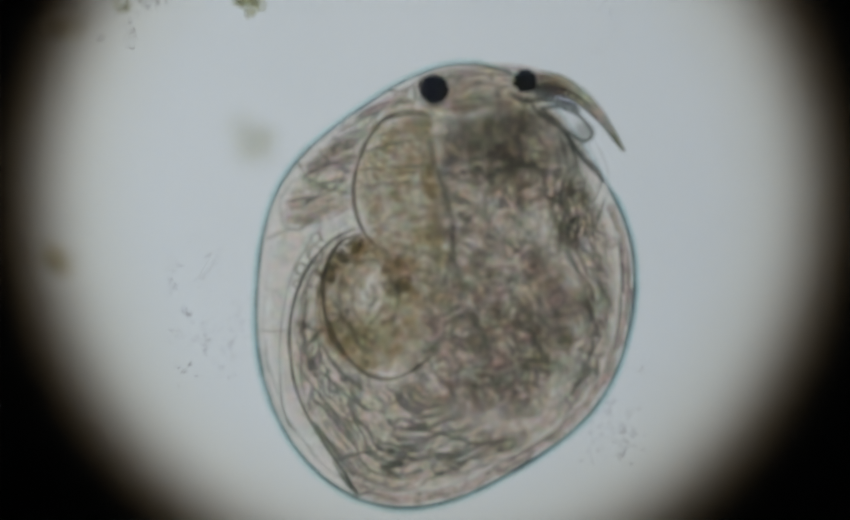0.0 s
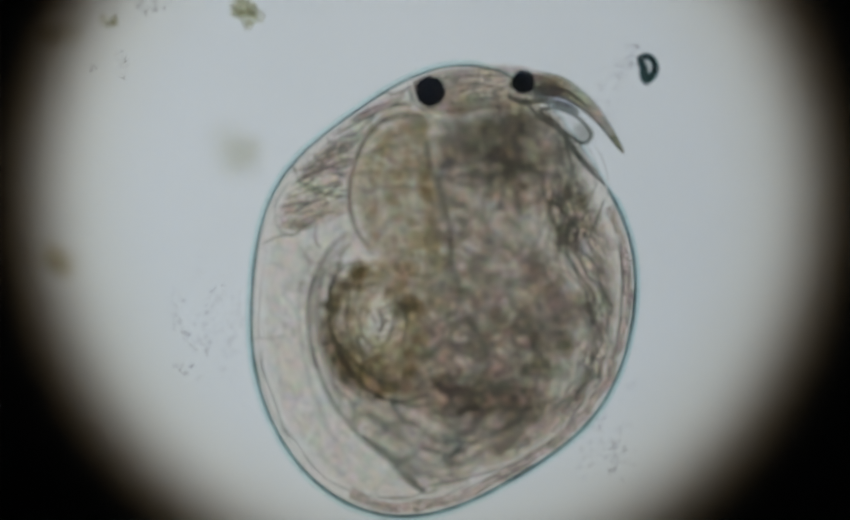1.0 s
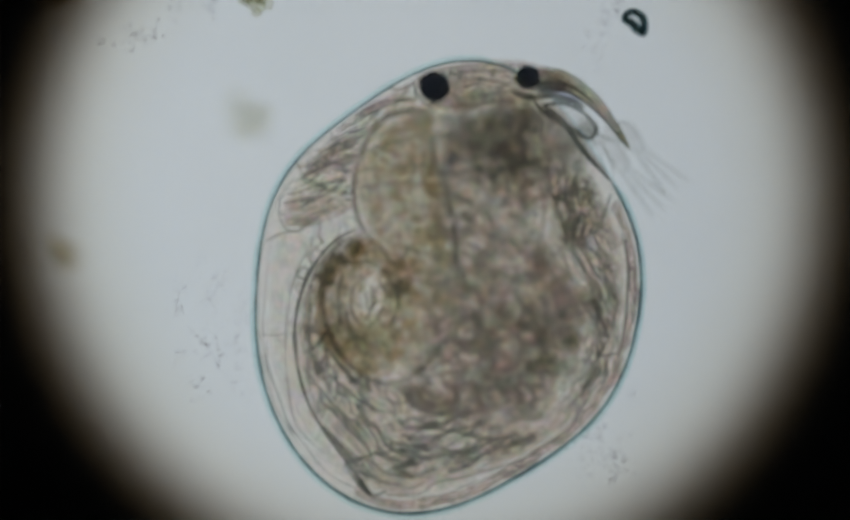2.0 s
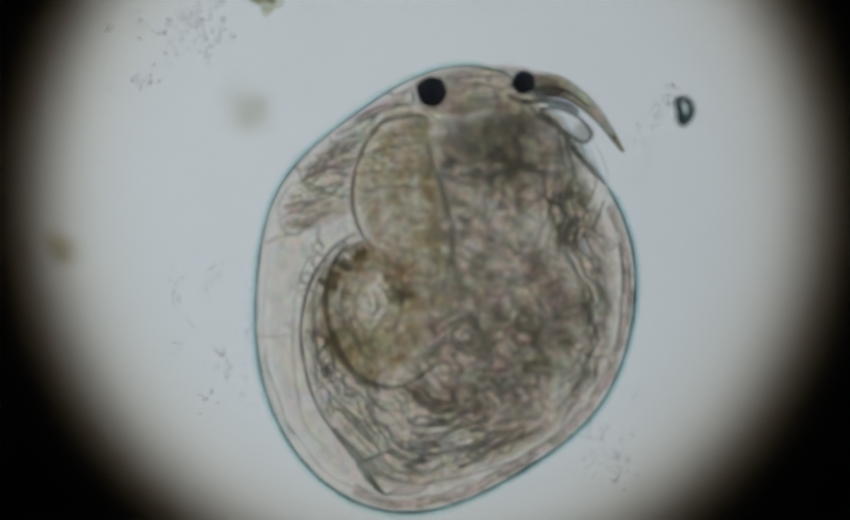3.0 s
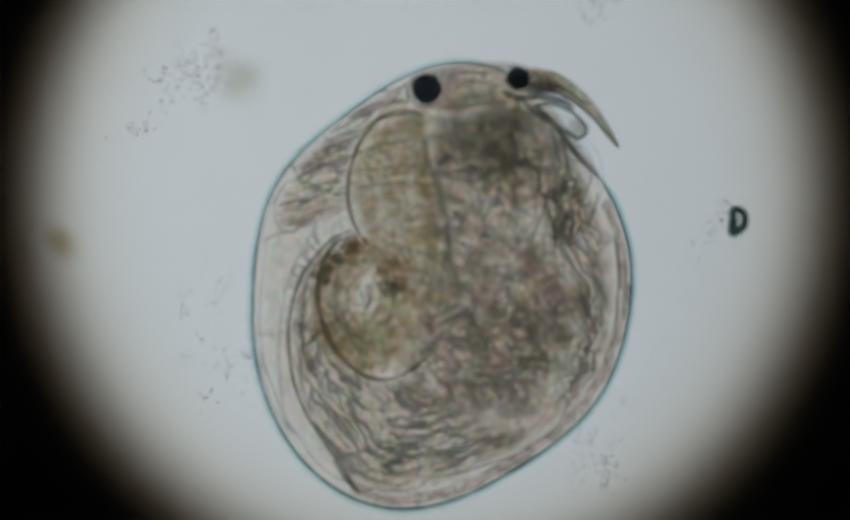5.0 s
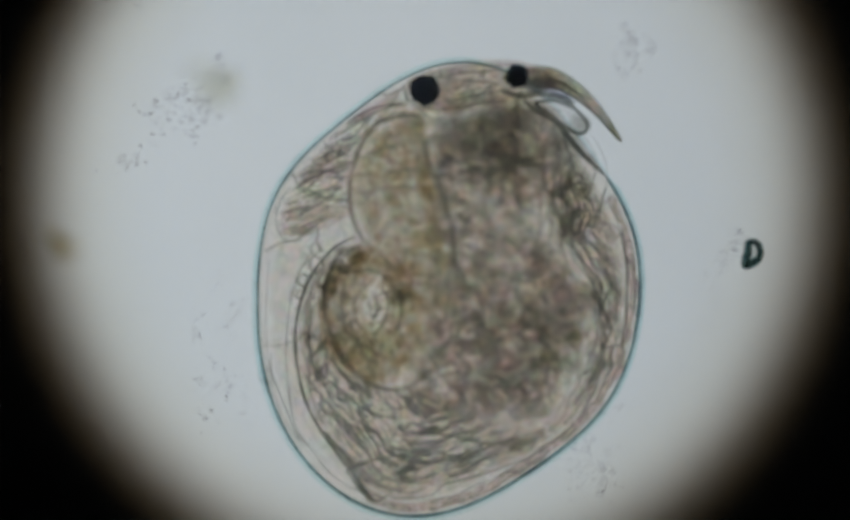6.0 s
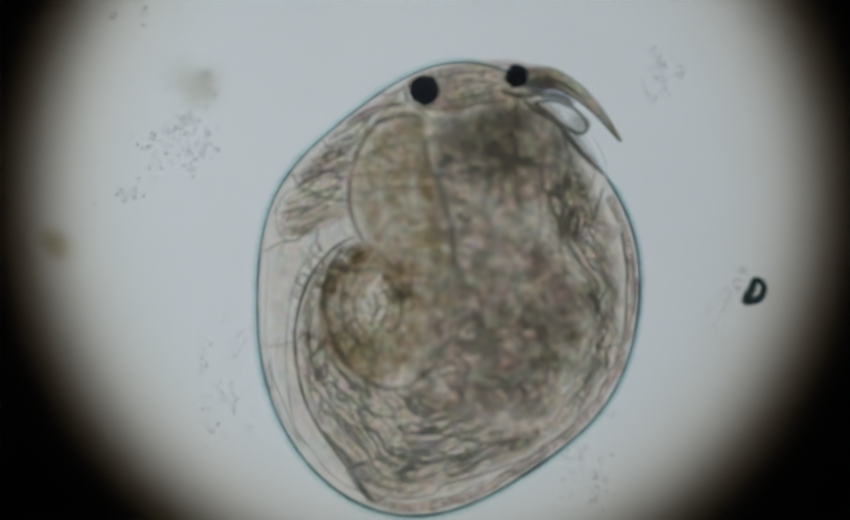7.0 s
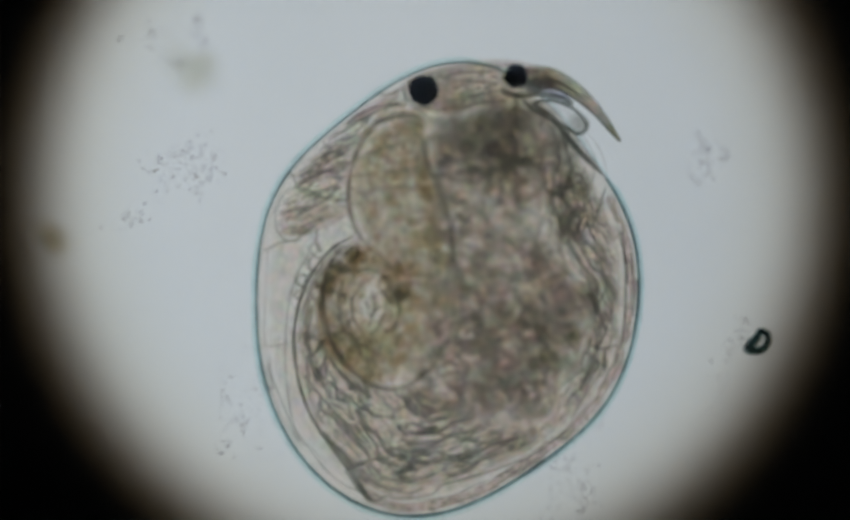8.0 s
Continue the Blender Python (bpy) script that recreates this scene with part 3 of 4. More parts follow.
def water_flea():
    flea = thing("water_flea", at(CX, CY, 0), "translucent brown water flea lying on its side in pond water", "water flea")
    for side in (-1, 1):
        part("valve", valve(side), SHELL, flea, "clear domed carapace valve")
    part("carapace_edge", tube(rim(), lambda t: (0.0011 + 0.0008 * (0.5 + 0.5 * math.cos(math.tau * (t - 0.85)))) * (0.35 if 0.1 < t < 0.2 else 1), 8, True, 1.5, 0.25), RIM, flea, "thin teal-grey carapace edge")
    # added tube outside the edge, imitating its refraction; the shell has no such part
    part("refraction_fringe", tube(rim(1.011), lambda t: 0.003 if t < 0.09 or t > 0.23 else 0.0006, 8, True, 0.4, 0.2), FRINGE, flea, "pale teal fringe imitating light bent at the shell edge")
    strands("inner_fold", seams([[(690, 918), (750, 922), (800, 916), (822, 897), (880, 882), (940, 862), (1000, 836), (1060, 790)], [(1148, 420), (1158, 500), (1157, 590), (1150, 650)]], 2.6, 0.8), LINE, flea, "wavy inner fold of the shell")
    strands("inner_fold", seams([[(482, 641), (512, 640), (546, 634)]], 1.8), SOFT, flea, "short cross fold of the shell")
    strands("inner_edge", seams([[(*graticule(edge(w, 0.985)), MID) for w in (2.1, 2.5, 2.9, 3.3, 3.7, 4.1)]], 2.2), FAINT, flea)
    deg = radians
    part("carapace_lining", lobe(rim(0.955), MID, 0.0008, 0.0008, 10), PALELINING, flea, "clear crinkled inner skin")
    part("margin", ribbon(rim(0.992, MID, 110, deg(-112), deg(30)), rim(0.928, MID, 110, deg(-112), deg(30)), MID, 0.0008, 6, 0.3, 0.004), MARGIN, flea, "pinkish thickened lower margin")
    strands("margin_crease", seams([[(*graticule(edge(deg(w), f + 0.007 * math.sin(w * 1.7))), MID) for w in range(a, b, 6)] for a, b, f in
                                    ((-112, -60, 0.93), (-66, -20, 0.937), (-25, 30, 0.935), (-95, -50, 0.972), (-30, 24, 0.972), (-160, -110, 0.955))], 2.0, 0.8), SOFT, flea, "grey crease along the margin")

    # head
    part("head_shield", layered(line((752, 150), (820, 124), (900, 112), (960, 115), (1010, 130), (1045, 155), (990, 185), (900, 205), (800, 215), (760, 190), closed=True), MID, 0.07, 2, 0.05, 0.1), LIMB, flea, "clear rounded head shield")
    part("head_lining", lobe(line((752, 152), (820, 126), (900, 114), (960, 117), (1010, 132), (1040, 155), (990, 182), (900, 200), (800, 212), (762, 190), closed=True), MID, 0.0008, 0.0008, 5), HEADLINING, flea, "mottled grey head lining")
    strands("head_crease", seams([[(770, 205), (820, 192), (880, 180), (950, 165), (985, 168)], [(800, 150), (850, 138), (920, 135)], [(760, 150), (752, 180), (775, 205), (800, 222)],
                               [(840, 215), (880, 195), (940, 190)], [(745, 160), (752, 190), (748, 202)], [(965, 165), (955, 200), (960, 240)], [(830, 160), (870, 152), (930, 160)]], 3.2), SOFT, flea)
    eye = part("compound_eye", layered(ellipse(786, 170, 28, 28, 0, n=40, rough=0.05), MID, 0.014, 2, 0.12, 0.1, 6), EYEBLACK, flea, "black round compound eye")
    part("eye_lens", globule_ring(786, 170, 22, 13, 7), LINE, eye, "small dark lens at the rim of the eye")
    part("ocellus", layered(ellipse(956, 144, 22, 23, 20, n=40, rough=0.1, seed=3), MID, 0.011, 2, 0.12, 0.1, 6), EYEBLACK, flea, "small black squarish eyespot")
    rost = part("rostrum", thick_tube([(930, 150, MID, 14), (985, 144, MID, 20), (1030, 151, MID, 18), (1070, 175, MID, 13.5), (1105, 209, MID, 9.5), (1132, 243, MID, 6), (1149, 266, MID, 3)], 2, 0.25, 12), BEAK, flea, "yellow-brown pointed beak-like rostrum")
    strands("rostrum_edge", seams([[(985, 163), (1030, 168), (1065, 186), (1100, 214), (1147, 265)], [(1005, 150), (1040, 158), (1078, 184)]], 3.6), DARKEDGE, rost, "dark rostrum edge")
    part("rostrum_muscle", layered(line((968, 152), (1000, 148), (1035, 160), (1060, 184), (1045, 188), (1010, 174), (975, 174), closed=True), MID, 0.008, 2, 0.2), BLUISH, rost, "blue-grey muscle in the beak")
    strands("rostrum_edge", seams([[(980, 123), (1030, 133), (1075, 162), (1112, 202), (1149, 262)]], 2.4), LINE, rost, "thin upper rostrum edge")
    part("lip_bulb", layered(ellipse(1072, 231, 22, 18, 30, n=20), MID, 0.008, 2, 0.3), FAINT, flea, "pale rounded lip tip")
    lab = part("labrum", lobe(line((985, 192), (1020, 188), (1060, 203), (1086, 232), (1075, 250), (1050, 240), (1015, 215), closed=True), MID, 0.025, 0.025, 6), CLEAR, flea, "clear rounded upper lip", at(1000, 200))
    part("labrum_edge", tube(line((990, 195), (1020, 189), (1060, 203), (1086, 232), (1075, 250), (1050, 240), (1018, 213), closed=True), 0.0017, 6, True, rough=0.4), DARKEDGE, lab)

    # trunk
    left = line((810, 200), (768, 300), (790, 420), (798, 500), (755, 620), (748, 730), (850, 782))
    right = line((1000, 192), (1030, 300), (1005, 400), (1072, 500), (1098, 600), (1058, 700), (982, 784))
    trunk = part("trunk", ribbon(left, right, MID, 0.1, 10, 0.3, 0.01), BODY, flea, "grey-brown cloudy trunk")
    part("body_lining", ribbon(left, right, UP, 0.0008, 10, 0.2, 0.012), LINING, trunk, "mottled grey cell lining")
    mass = line((790, 225), (870, 190), (960, 184), (1035, 225), (1068, 300), (1015, 400), (1070, 500), (1100, 600), (1058, 700), (985, 785), (850, 772), (765, 735), (762, 620), (805, 500), (800, 420), (780, 320), closed=True)
    part("cell_mass", cells(mass, 390, 8, 26, 61), CELLS, trunk, "mottled mass of grey-brown cells")
    part("skin_wrinkles", curls(mass, 90, 30, 1.7, 62, 40, 1.5, UP, 0.01), CURL, trunk, "fine crooked wrinkles")
    part("skin_wrinkles", curls(ellipse(985, 640, 105, 120, 20), 50, 34, 2.2, 75, 45, 1.2, UP, 0.01), CURL, trunk, "fine crooked wrinkles")
    part("skin_wrinkles", curls(ellipse(1005, 400, 75, 105, 10), 30, 30, 2.0, 76, 80, 1.0, UP, 0.01), CURL, trunk, "fine crooked wrinkles")
    part("cell_mass", cells(line((800, 262), (815, 225), (880, 202), (960, 192), (1005, 218), (1040, 252), (1075, 295), (1040, 318), (975, 318), (905, 325), (825, 312), closed=True), 42, 22, 62, 77, MID - 0.035, 0.03), JAWFLESH, trunk, "smooth grey jaw flesh")
    part("cell_mass", cells(line((800, 250), (850, 210), (930, 188), (990, 203), (1050, 252), (1095, 305), (1040, 300), (985, 290), (910, 325), (815, 315), closed=True), 20, 18, 46, 63), JAWCELLS, trunk, "dark grey jaw cells")
    part("cell_mass", cells(ellipse(945, 232, 62, 36, -10, n=36), 12, 16, 36, 64), JAWCELLS, trunk, "dark grey jaw cells")
    part("shell_gland", cells(ellipse(960, 335, 36, 36, 20, n=30), 18, 8, 20, 65), DARKCELLS, trunk, "dark round shell gland")
    part("gland_edge", tube(ellipse(966, 337, 37, 40, 20, UP, 40, 0.25, 4), 0.0026, 6, True, rough=0.6), SOFT, trunk, "dark rim of the shell gland")
    for x, y, a, b, w in ((1020, 505, 55, 35, 30), (1030, 650, 62, 45, -40), (960, 690, 70, 40, -20), (925, 610, 70, 30, -35), (1070, 585, 28, 60, 5), (985, 755, 40, 30, 0)):
        part("limb_base", cells(ellipse(x, y, a, b, w, MID, 30), round(a * b / 60), 8, 22, x), DARKCELLS, trunk, "dark grey limb base")
    globules([(820, 370, 30), (885, 415, 38), (870, 510, 40), (905, 345, 26), (930, 455, 30), (850, 590, 36), (930, 545, 38), (1000, 560, 34), (880, 660, 34), (960, 625, 28), (1035, 430, 28), (805, 445, 24), (825, 640, 26), (1010, 710, 28), (900, 250, 34), (815, 280, 30)],
             FAT, trunk, "fat_globule", "pale yellowish fat globule")
    strands("trunk_crease", seams([[(795, 250), (790, 300), (805, 340), (828, 400), (840, 470), (842, 560), (830, 640)], [(800, 690), (840, 665), (890, 630), (940, 600)], [(770, 690), (800, 700), (850, 690)],
                                [(910, 310), (905, 360), (915, 400)], [(985, 330), (1000, 400), (985, 480), (1020, 500)], [(800, 330), (860, 320), (910, 322), (960, 300), (1020, 290)],
                                [(900, 500), (950, 510), (1000, 500)], [(860, 620), (900, 600), (960, 610), (1020, 600)], [(905, 560), (930, 600), (990, 590)], [(990, 205), (1040, 240), (1085, 290), (1112, 315)], [(1000, 215), (1050, 265), (1100, 300)]], 5.0), FAINT, trunk, "dark crease")
    strands("jaw_edge", seams([[(968, 185), (985, 203), (1012, 218), (1038, 240), (1060, 268), (1088, 298), (1116, 326)], [(930, 172), (960, 180), (1000, 178), (1040, 184), (1062, 196)]], 6.5, 0.4), DARKEDGE, flea, "dark edge of the jaw")
    strands("mouth_bristle", seams([[(1088, 248), (1108, 275), (1121, 310), (1121, 350)], [(1080, 252), (1098, 285), (1112, 325)]], 1.8, 0.2), FAINT, flea, "long fine mouth bristle")
    # limbs along the belly edge
    limb_a = line((990, 300), (990, 385), (1044, 480), (1076, 580), (1064, 665), (1024, 730), (975, 778), (905, 800))
    limb_b = line((1085, 315), (1122, 400), (1152, 500), (1156, 590), (1140, 680), (1095, 755), (1018, 820), (915, 858))
    front = part("limb", ribbon(limb_a, limb_b, MID, 0.06), LIMB, flea, "pale wrinkled limb with bristles", at(1010, 400))
    part("limb_lining", ribbon(limb_a, limb_b, MID + 0.01, 0.0008), LIMBLINING, front, "pale crinkled lining")
    strands("bristle", between(limb_a, limb_b, 8, 2.6, 11, 10.0, last=0.8), SOFT, front)
    strands("bristle", between(limb_a, limb_b, 10, 3.8, 12, 12.0, short=0.3, last=0.8), FAINT, front)
    strands("bristle", seams([[(1095, 640), (1115, 646), (1145, 641)], [(1100, 600), (1108, 570), (1120, 540)], [(1085, 500), (1098, 550), (1104, 600)], [(1118, 350), (1108, 385), (1092, 425)]], 2.8), LINE, front, "stout dark bristle")
    part("limb_wrinkles", curls([*limb_a, *limb_b[::-1]], 50, 50, 2.0, 66, -75, 0.4, MID + 0.012, 0.02), CURL, front, "fine crooked wrinkles")
    part("crumpled_membrane", lobe(line((985, 300), (1040, 290), (1090, 320), (1115, 380), (1105, 440), (1060, 470), (1015, 440), (990, 370), closed=True), MID + 0.012, 0.0008, 0.0008, 6), CRUMPLE, front, "crumpled clear membrane")
    part("limb_wrinkles", curls(ellipse(1040, 335, 48, 48, 0), 24, 24, 2.2, 67, 30, 1.5, MID + 0.01, 0.02), CURL, front, "fine crooked wrinkles")

    # gut
    gut = part("midgut", thick_tube([(772, 205, 0.15, 40), (740, 252, 0.15, 56), (723, 340, 0.15, 76), (745, 440, 0.145, 72), (778, 515, 0.14, 54), (792, 570, 0.135, 40), (798, 640, 0.13, 12)], 1, 0.25), GUTM, flea, "yellow-brown thick midgut")
    pouch = line((772, 210), (715, 235), (672, 280), (652, 345), (664, 420), (700, 475), (760, 560), (790, 600), (818, 560), (830, 480), (820, 400), (800, 310), (790, 240), closed=True)
    part("midgut_lining", lobe([Vector((p.x, p.y, UP)) for p in pouch], UP, 0.0008, 0.0008, 8), GUTLINING, gut, "mottled brown gut lining")
    part("gut_cells", cells(pouch, 150, 7, 19, 68, MID + 0.01, 0.06), GUTCELLS, gut, "yellow-brown food grains")
    part("gut_wrinkles", curls(pouch, 30, 26, 1.6, 69, 20, 0.8, UP, 0.01), CURL, gut, "fine crooked wrinkles")
    strands("midgut_wall", seams([[(752, 208), (700, 228), (664, 280), (648, 340), (650, 395), (668, 440), (700, 475)], [(700, 230), (760, 215), (785, 225)]], 5.5, 0.8, 10, UP), GUTWALL, gut, "grey gut wall")
    strands("midgut_wall", seams([[(778, 250), (798, 310), (826, 385), (838, 440), (833, 500), (820, 550)]], 6.0, 0.9, 10, UP + 0.01), SOFT, gut, "grey gut wall")
    strands("gut_ring", seams([[(655, 300), (700, 280), (775, 265)], [(650, 330), (720, 320), (790, 315)], [(652, 365), (720, 350), (790, 345)], [(660, 270), (720, 255), (780, 250)]], 2.6, 0.5, 8, UP), SOFT, gut)
    globules([(725, 455, 15), (745, 425, 11), (775, 490, 22), (720, 510, 14), (735, 385, 12), (700, 400, 13), (690, 330, 14)], FAT, gut, "gut_globule")
    loop = part("hindgut", thick_tube([(806, 585, 0.13, 8), (800, 610, 0.13, 24), (778, 640, 0.125, 52), (722, 662, 0.12, 50), (660, 640, 0.12, 46), (630, 575, 0.12, 40), (650, 512, 0.12, 38), (700, 492, 0.12, 26)], 1, 0.3), GUTM, flea, "coiled yellow-brown hindgut", at(LOOP[0], LOOP[1], 0.12))
    part("coil_flesh", layered(ellipse(686, 592, 94, 130, 8, 0.12, 60, 0.1, 6), 0.12, 0.05, 1, 0.12), GUTM, loop, "yellow-brown flesh round the coil")
    ring = [math.radians(a) for a in range(-40, 321, 6)]
    coil_out = [at(685 + 98 * math.cos(a), 590 + 130 * math.sin(a), UP) for a in ring]
    coil_in = [at(690 + 22 * math.cos(a), 568 + 40 * math.sin(a), UP) for a in ring]
    part("coil_lining", ribbon(coil_out, coil_in, UP, 0.0008), GUTLINING, loop, "mottled brown gut lining")
    part("gut_cells", cells([*coil_out, *coil_in[::-1]], 190, 7, 18, 70, MID, 0.05), GUTCELLS, loop, "yellow-brown food grains")
    part("gut_wrinkles", curls(ellipse(684, 590, 78, 96, 8), 105, 26, 1.9, 71, 60, 1.5, MID + 0.005, 0.02), CURL, loop, "fine crooked wrinkles")
    strands("hindgut_wall", seams([[(668, 452), (625, 475), (602, 530), (606, 600), (632, 660), (680, 708), (730, 722), (775, 705), (815, 670)]], 5.5, 0.8, 10, UP), GUTWALL, loop, "grey gut wall")
    for x, y, a, b, w, k in ((622, 508, 22, 17, 30, 2), (604, 545, 16, 30, 5, 8), (735, 540, 16, 34, -20, 11), (648, 470, 24, 12, 15, 14)):
        part("dark_clot", cells(ellipse(x, y, a, b, w, UP - 0.012), 9, 8, 17, k, UP - 0.012, 0.012), CLOT, loop, "dark clot in the gut")
    strands("coil_crease", seams([[(705, 528), (718, 560), (710, 598), (690, 620)], [(668, 535), (655, 565), (662, 600), (685, 625)], [(690, 545), (698, 570), (690, 595)], [(640, 520), (632, 560), (640, 610), (665, 645)],
                                  [(660, 505), (690, 500), (715, 515)], [(735, 540), (742, 580), (728, 620)], [(625, 480), (650, 500), (660, 520)], [(700, 470), (730, 500), (745, 530)], [(648, 590), (655, 625), (690, 650)]], 3.4, 0.8), SOFT, loop)
    # hind body with its folds, swinging about its root
    outer = line((655, 440), (612, 466), (568, 528), (547, 610), (552, 690), (575, 765), (625, 842), (690, 925))
    inner = line((672, 452), (640, 480), (610, 525), (602, 590), (622, 648), (667, 692), (724, 704), (795, 718))
    back = [*outer, *line((690, 925), (790, 918), (900, 882), (1012, 820))[1:]]
    belly = [*inner, *line((795, 718), (860, 752), (925, 778), (998, 800))[1:]]
    hind = part("postabdomen", ribbon(back, belly, MID, 0.06), LIMB, flea, "pale wrinkled hind body", at(625, 470))
    part("hind_lining", ribbon(back, belly, MID + 0.012, 0.0008, 16), HINDLINING, hind, "pale crinkled lining")
    strands("hind_fold", between(outer, inner, 7, 3.4, 25, 6.0, 0.1, 0.9, 0.6), SOFT, hind, "long smooth fold")
    strands("hind_edge", seams([[(655, 440), (612, 466), (568, 528), (547, 610), (552, 690), (575, 765), (625, 842), (690, 925)]], 4.5, 0.5), DARKEDGE, hind, "dark outer edge")
    floor_a, floor_b = line((640, 740), (760, 770), (880, 790), (970, 800)), line((690, 915), (780, 905), (880, 865), (960, 830))
    strands("hind_fold", between(floor_a, floor_b, 8, 3.0, 23, 20.0, short=0.25, last=0.75), SOFT, hind)
    strands("hind_fold", between(floor_a, floor_b, 12, 4.5, 24, 16.0, short=0.22, last=0.75), FAINT, hind)
    part("hind_wrinkles", curls([*back, *belly[::-1]], 30, 54, 2.2, 72, -36, 0.4, MID + 0.012, 0.02), CURL, hind, "fine crooked wrinkles")
    strands("deep_fold", seams([[(560, 690), (600, 740), (650, 788), (705, 802)], [(600, 800), (640, 845), (682, 898)], [(578, 662), (592, 645), (606, 628)], [(590, 690), (640, 732), (685, 765), (740, 778)], [(610, 660), (640, 700), (690, 738)],
                               [(640, 870), (700, 850), (760, 842), (800, 846)], [(690, 800), (730, 830), (790, 836)], [(720, 880), (770, 868), (830, 850), (890, 846)], [(760, 800), (830, 806), (900, 822), (960, 812)]], 3.4, 0.9), LINE, hind, "dark deep fold")
    strands("claw", seams([[(655, 890), (690, 928), (720, 915)], [(640, 870), (665, 905), (690, 928)], [(600, 800), (640, 850), (680, 915)]], 4.0), LINE, hind, "dark end claw")
    # back: brood room membrane, muscles
    strands("brood_membrane", seams([[(590, 425), (575, 470), (552, 510), (536, 570), (530, 650), (535, 730), (552, 800), (600, 850)]], 2.6), SOFT, hind, "thin brood pouch membrane")
    strands("brood_membrane", seams([[(500, 460), (494, 540), (492, 620), (500, 690), (522, 770), (560, 830)]], 2.6), FAINT, flea, "faint brood pouch membrane")
    for k, (x, y, r) in enumerate(((586, 492, 13), (560, 520, 9), (556, 548, 7), (584, 462, 9))):
        part("bubble", tube(ellipse(x, y, r, r * 1.15, 20 * k, n=24, rough=0.3, seed=k), 0.0014, 6, True, rough=0.3), SOFT, hind, "clear round bubble")
    part("muscle_sheet", ribbon(line((505, 445), (512, 395), (550, 312), (600, 262), (655, 215), (745, 158)), line((560, 448), (605, 415), (648, 385), (655, 300), (692, 240), (762, 200)), MID, 0.0008), MUSCLELINING, flea, "pale wrinkled sheet of muscle")
    bands = [((548, 345), (600, 325), (655, 300)), ((575, 300), (630, 275), (690, 240)), ((610, 262), (660, 225), (735, 185)), ((550, 352), (600, 368), (650, 372)), ((520, 400), (580, 395), (650, 390)),
             ((540, 330), (590, 310), (650, 280)), ((640, 235), (700, 195), (750, 165)), ((525, 430), (570, 425), (640, 400))]
    for k, row in enumerate(bands):
        w = (9, 8, 8, 7, 14, 7, 7, 12)[k] * 0.0005
        part("muscle_band", tube(line(*row), lambda t: w * (0.5 + 0.5 * math.sin(math.pi * t)), 8, flat=0.6, rough=0.3), MUSCLE, flea, "pale muscle band")
    part("muscle_wrinkles", curls(line((505, 445), (512, 395), (550, 312), (600, 262), (655, 215), (745, 158), (758, 200), (692, 240), (650, 310), (600, 420), closed=True), 40, 44, 1.5, 74, 28, 0.4), CURL, flea, "fine crooked wrinkles")
    strands("muscle_edge", seams([[(553, 347), (580, 357), (605, 370), (645, 374)], [(553, 345), (610, 318), (650, 302)], [(600, 262), (607, 285), (604, 312)], [(565, 315), (610, 285), (670, 262), (700, 240)], [(512, 385), (512, 415), (522, 440), (545, 448), (570, 430), (600, 408)],
                               [(490, 468), (520, 452), (560, 445)], [(620, 258), (680, 218), (745, 192)], [(650, 222), (700, 200), (748, 198)], [(590, 420), (588, 455), (600, 470)], [(560, 330), (600, 300), (640, 292)], [(700, 178), (730, 175), (750, 160)],
                               [(535, 350), (520, 375), (510, 400)], [(600, 395), (625, 405), (645, 400)], [(540, 320), (552, 345)]], 2.6), SOFT, flea, "dark muscle edge")
    # antenna, folded under the rostrum at rest
    root = at(1030, 232, 0.16)
    ant = part("antenna", tube(line((1030, 232, 0.16), (1062, 210, 0.16), (1092, 192, 0.16)), lambda t: 0.007 - 0.002 * t, 8, rough=0.15), CLEAR, flea, "clear branched swimming antenna", root)
    strands("antenna_edge", seams([[(1030, 238, 0.16), (1060, 222, 0.16), (1092, 202, 0.16)], [(1034, 224, 0.16), (1062, 202, 0.16), (1088, 184, 0.16)]], 2.6), LINE, ant)
    for (x0, y0), (x1, y1), (x2, y2) in (((1080, 186), (1096, 150), (1136, 148)), ((1090, 196), (1120, 186), (1150, 190))):
        ram = part("antenna_branch", tube(line((x0, y0, 0.16), (x1, y1, 0.16), (x2, y2, 0.16)), lambda t: 0.0075 * math.sqrt(max(0.1, 1 - (2 * t - 1) ** 2)), 8, rough=0.2), CLEAR, ant, "clear rounded branch")
        strands("antenna_edge", seams([[(x0 - 8, y0 - 8, 0.16), (x1 - 8, y1 - 12, 0.16), (x2, y2 - 12, 0.16), (x2 + 6, y2, 0.16), (x2, y2 + 12, 0.16)], [(x0 + 6, y0 + 4, 0.16), (x1 + 14, y1 + 16, 0.16), (x2, y2 + 12, 0.16)]], 2.4), LINE, ram)
        strands("swimming_bristle", seams([[(x2 + 2, y2 + 7 * k, 0.16), (x2 + 40, y2 + 11 * k - 6, 0.16), (x2 + 105, y2 + 20 * k - 18, 0.16)] for k in (-1.2, 0, 1.2)], 2.0, 0.2), SOFT, ram)
    return flea, ant, hind, loop, front


LOOP = (703, 585)


def graticule(p):
    """The inverse of at()."""
    s = (EYE.z - p.z) / DIST * 0.0005
    return p.x / s + 784, 480 - p.y / s


def globule_ring(x, y, r, count, size):
    bm = bmesh.new()
    for k in range(count):
        w = math.tau * k / count
        lobe(ellipse(x + r * math.cos(w), y + r * math.sin(w), size, size, 0, MID, 12), MID, 0.003, 0.003, 3, bm=bm)
    return bm


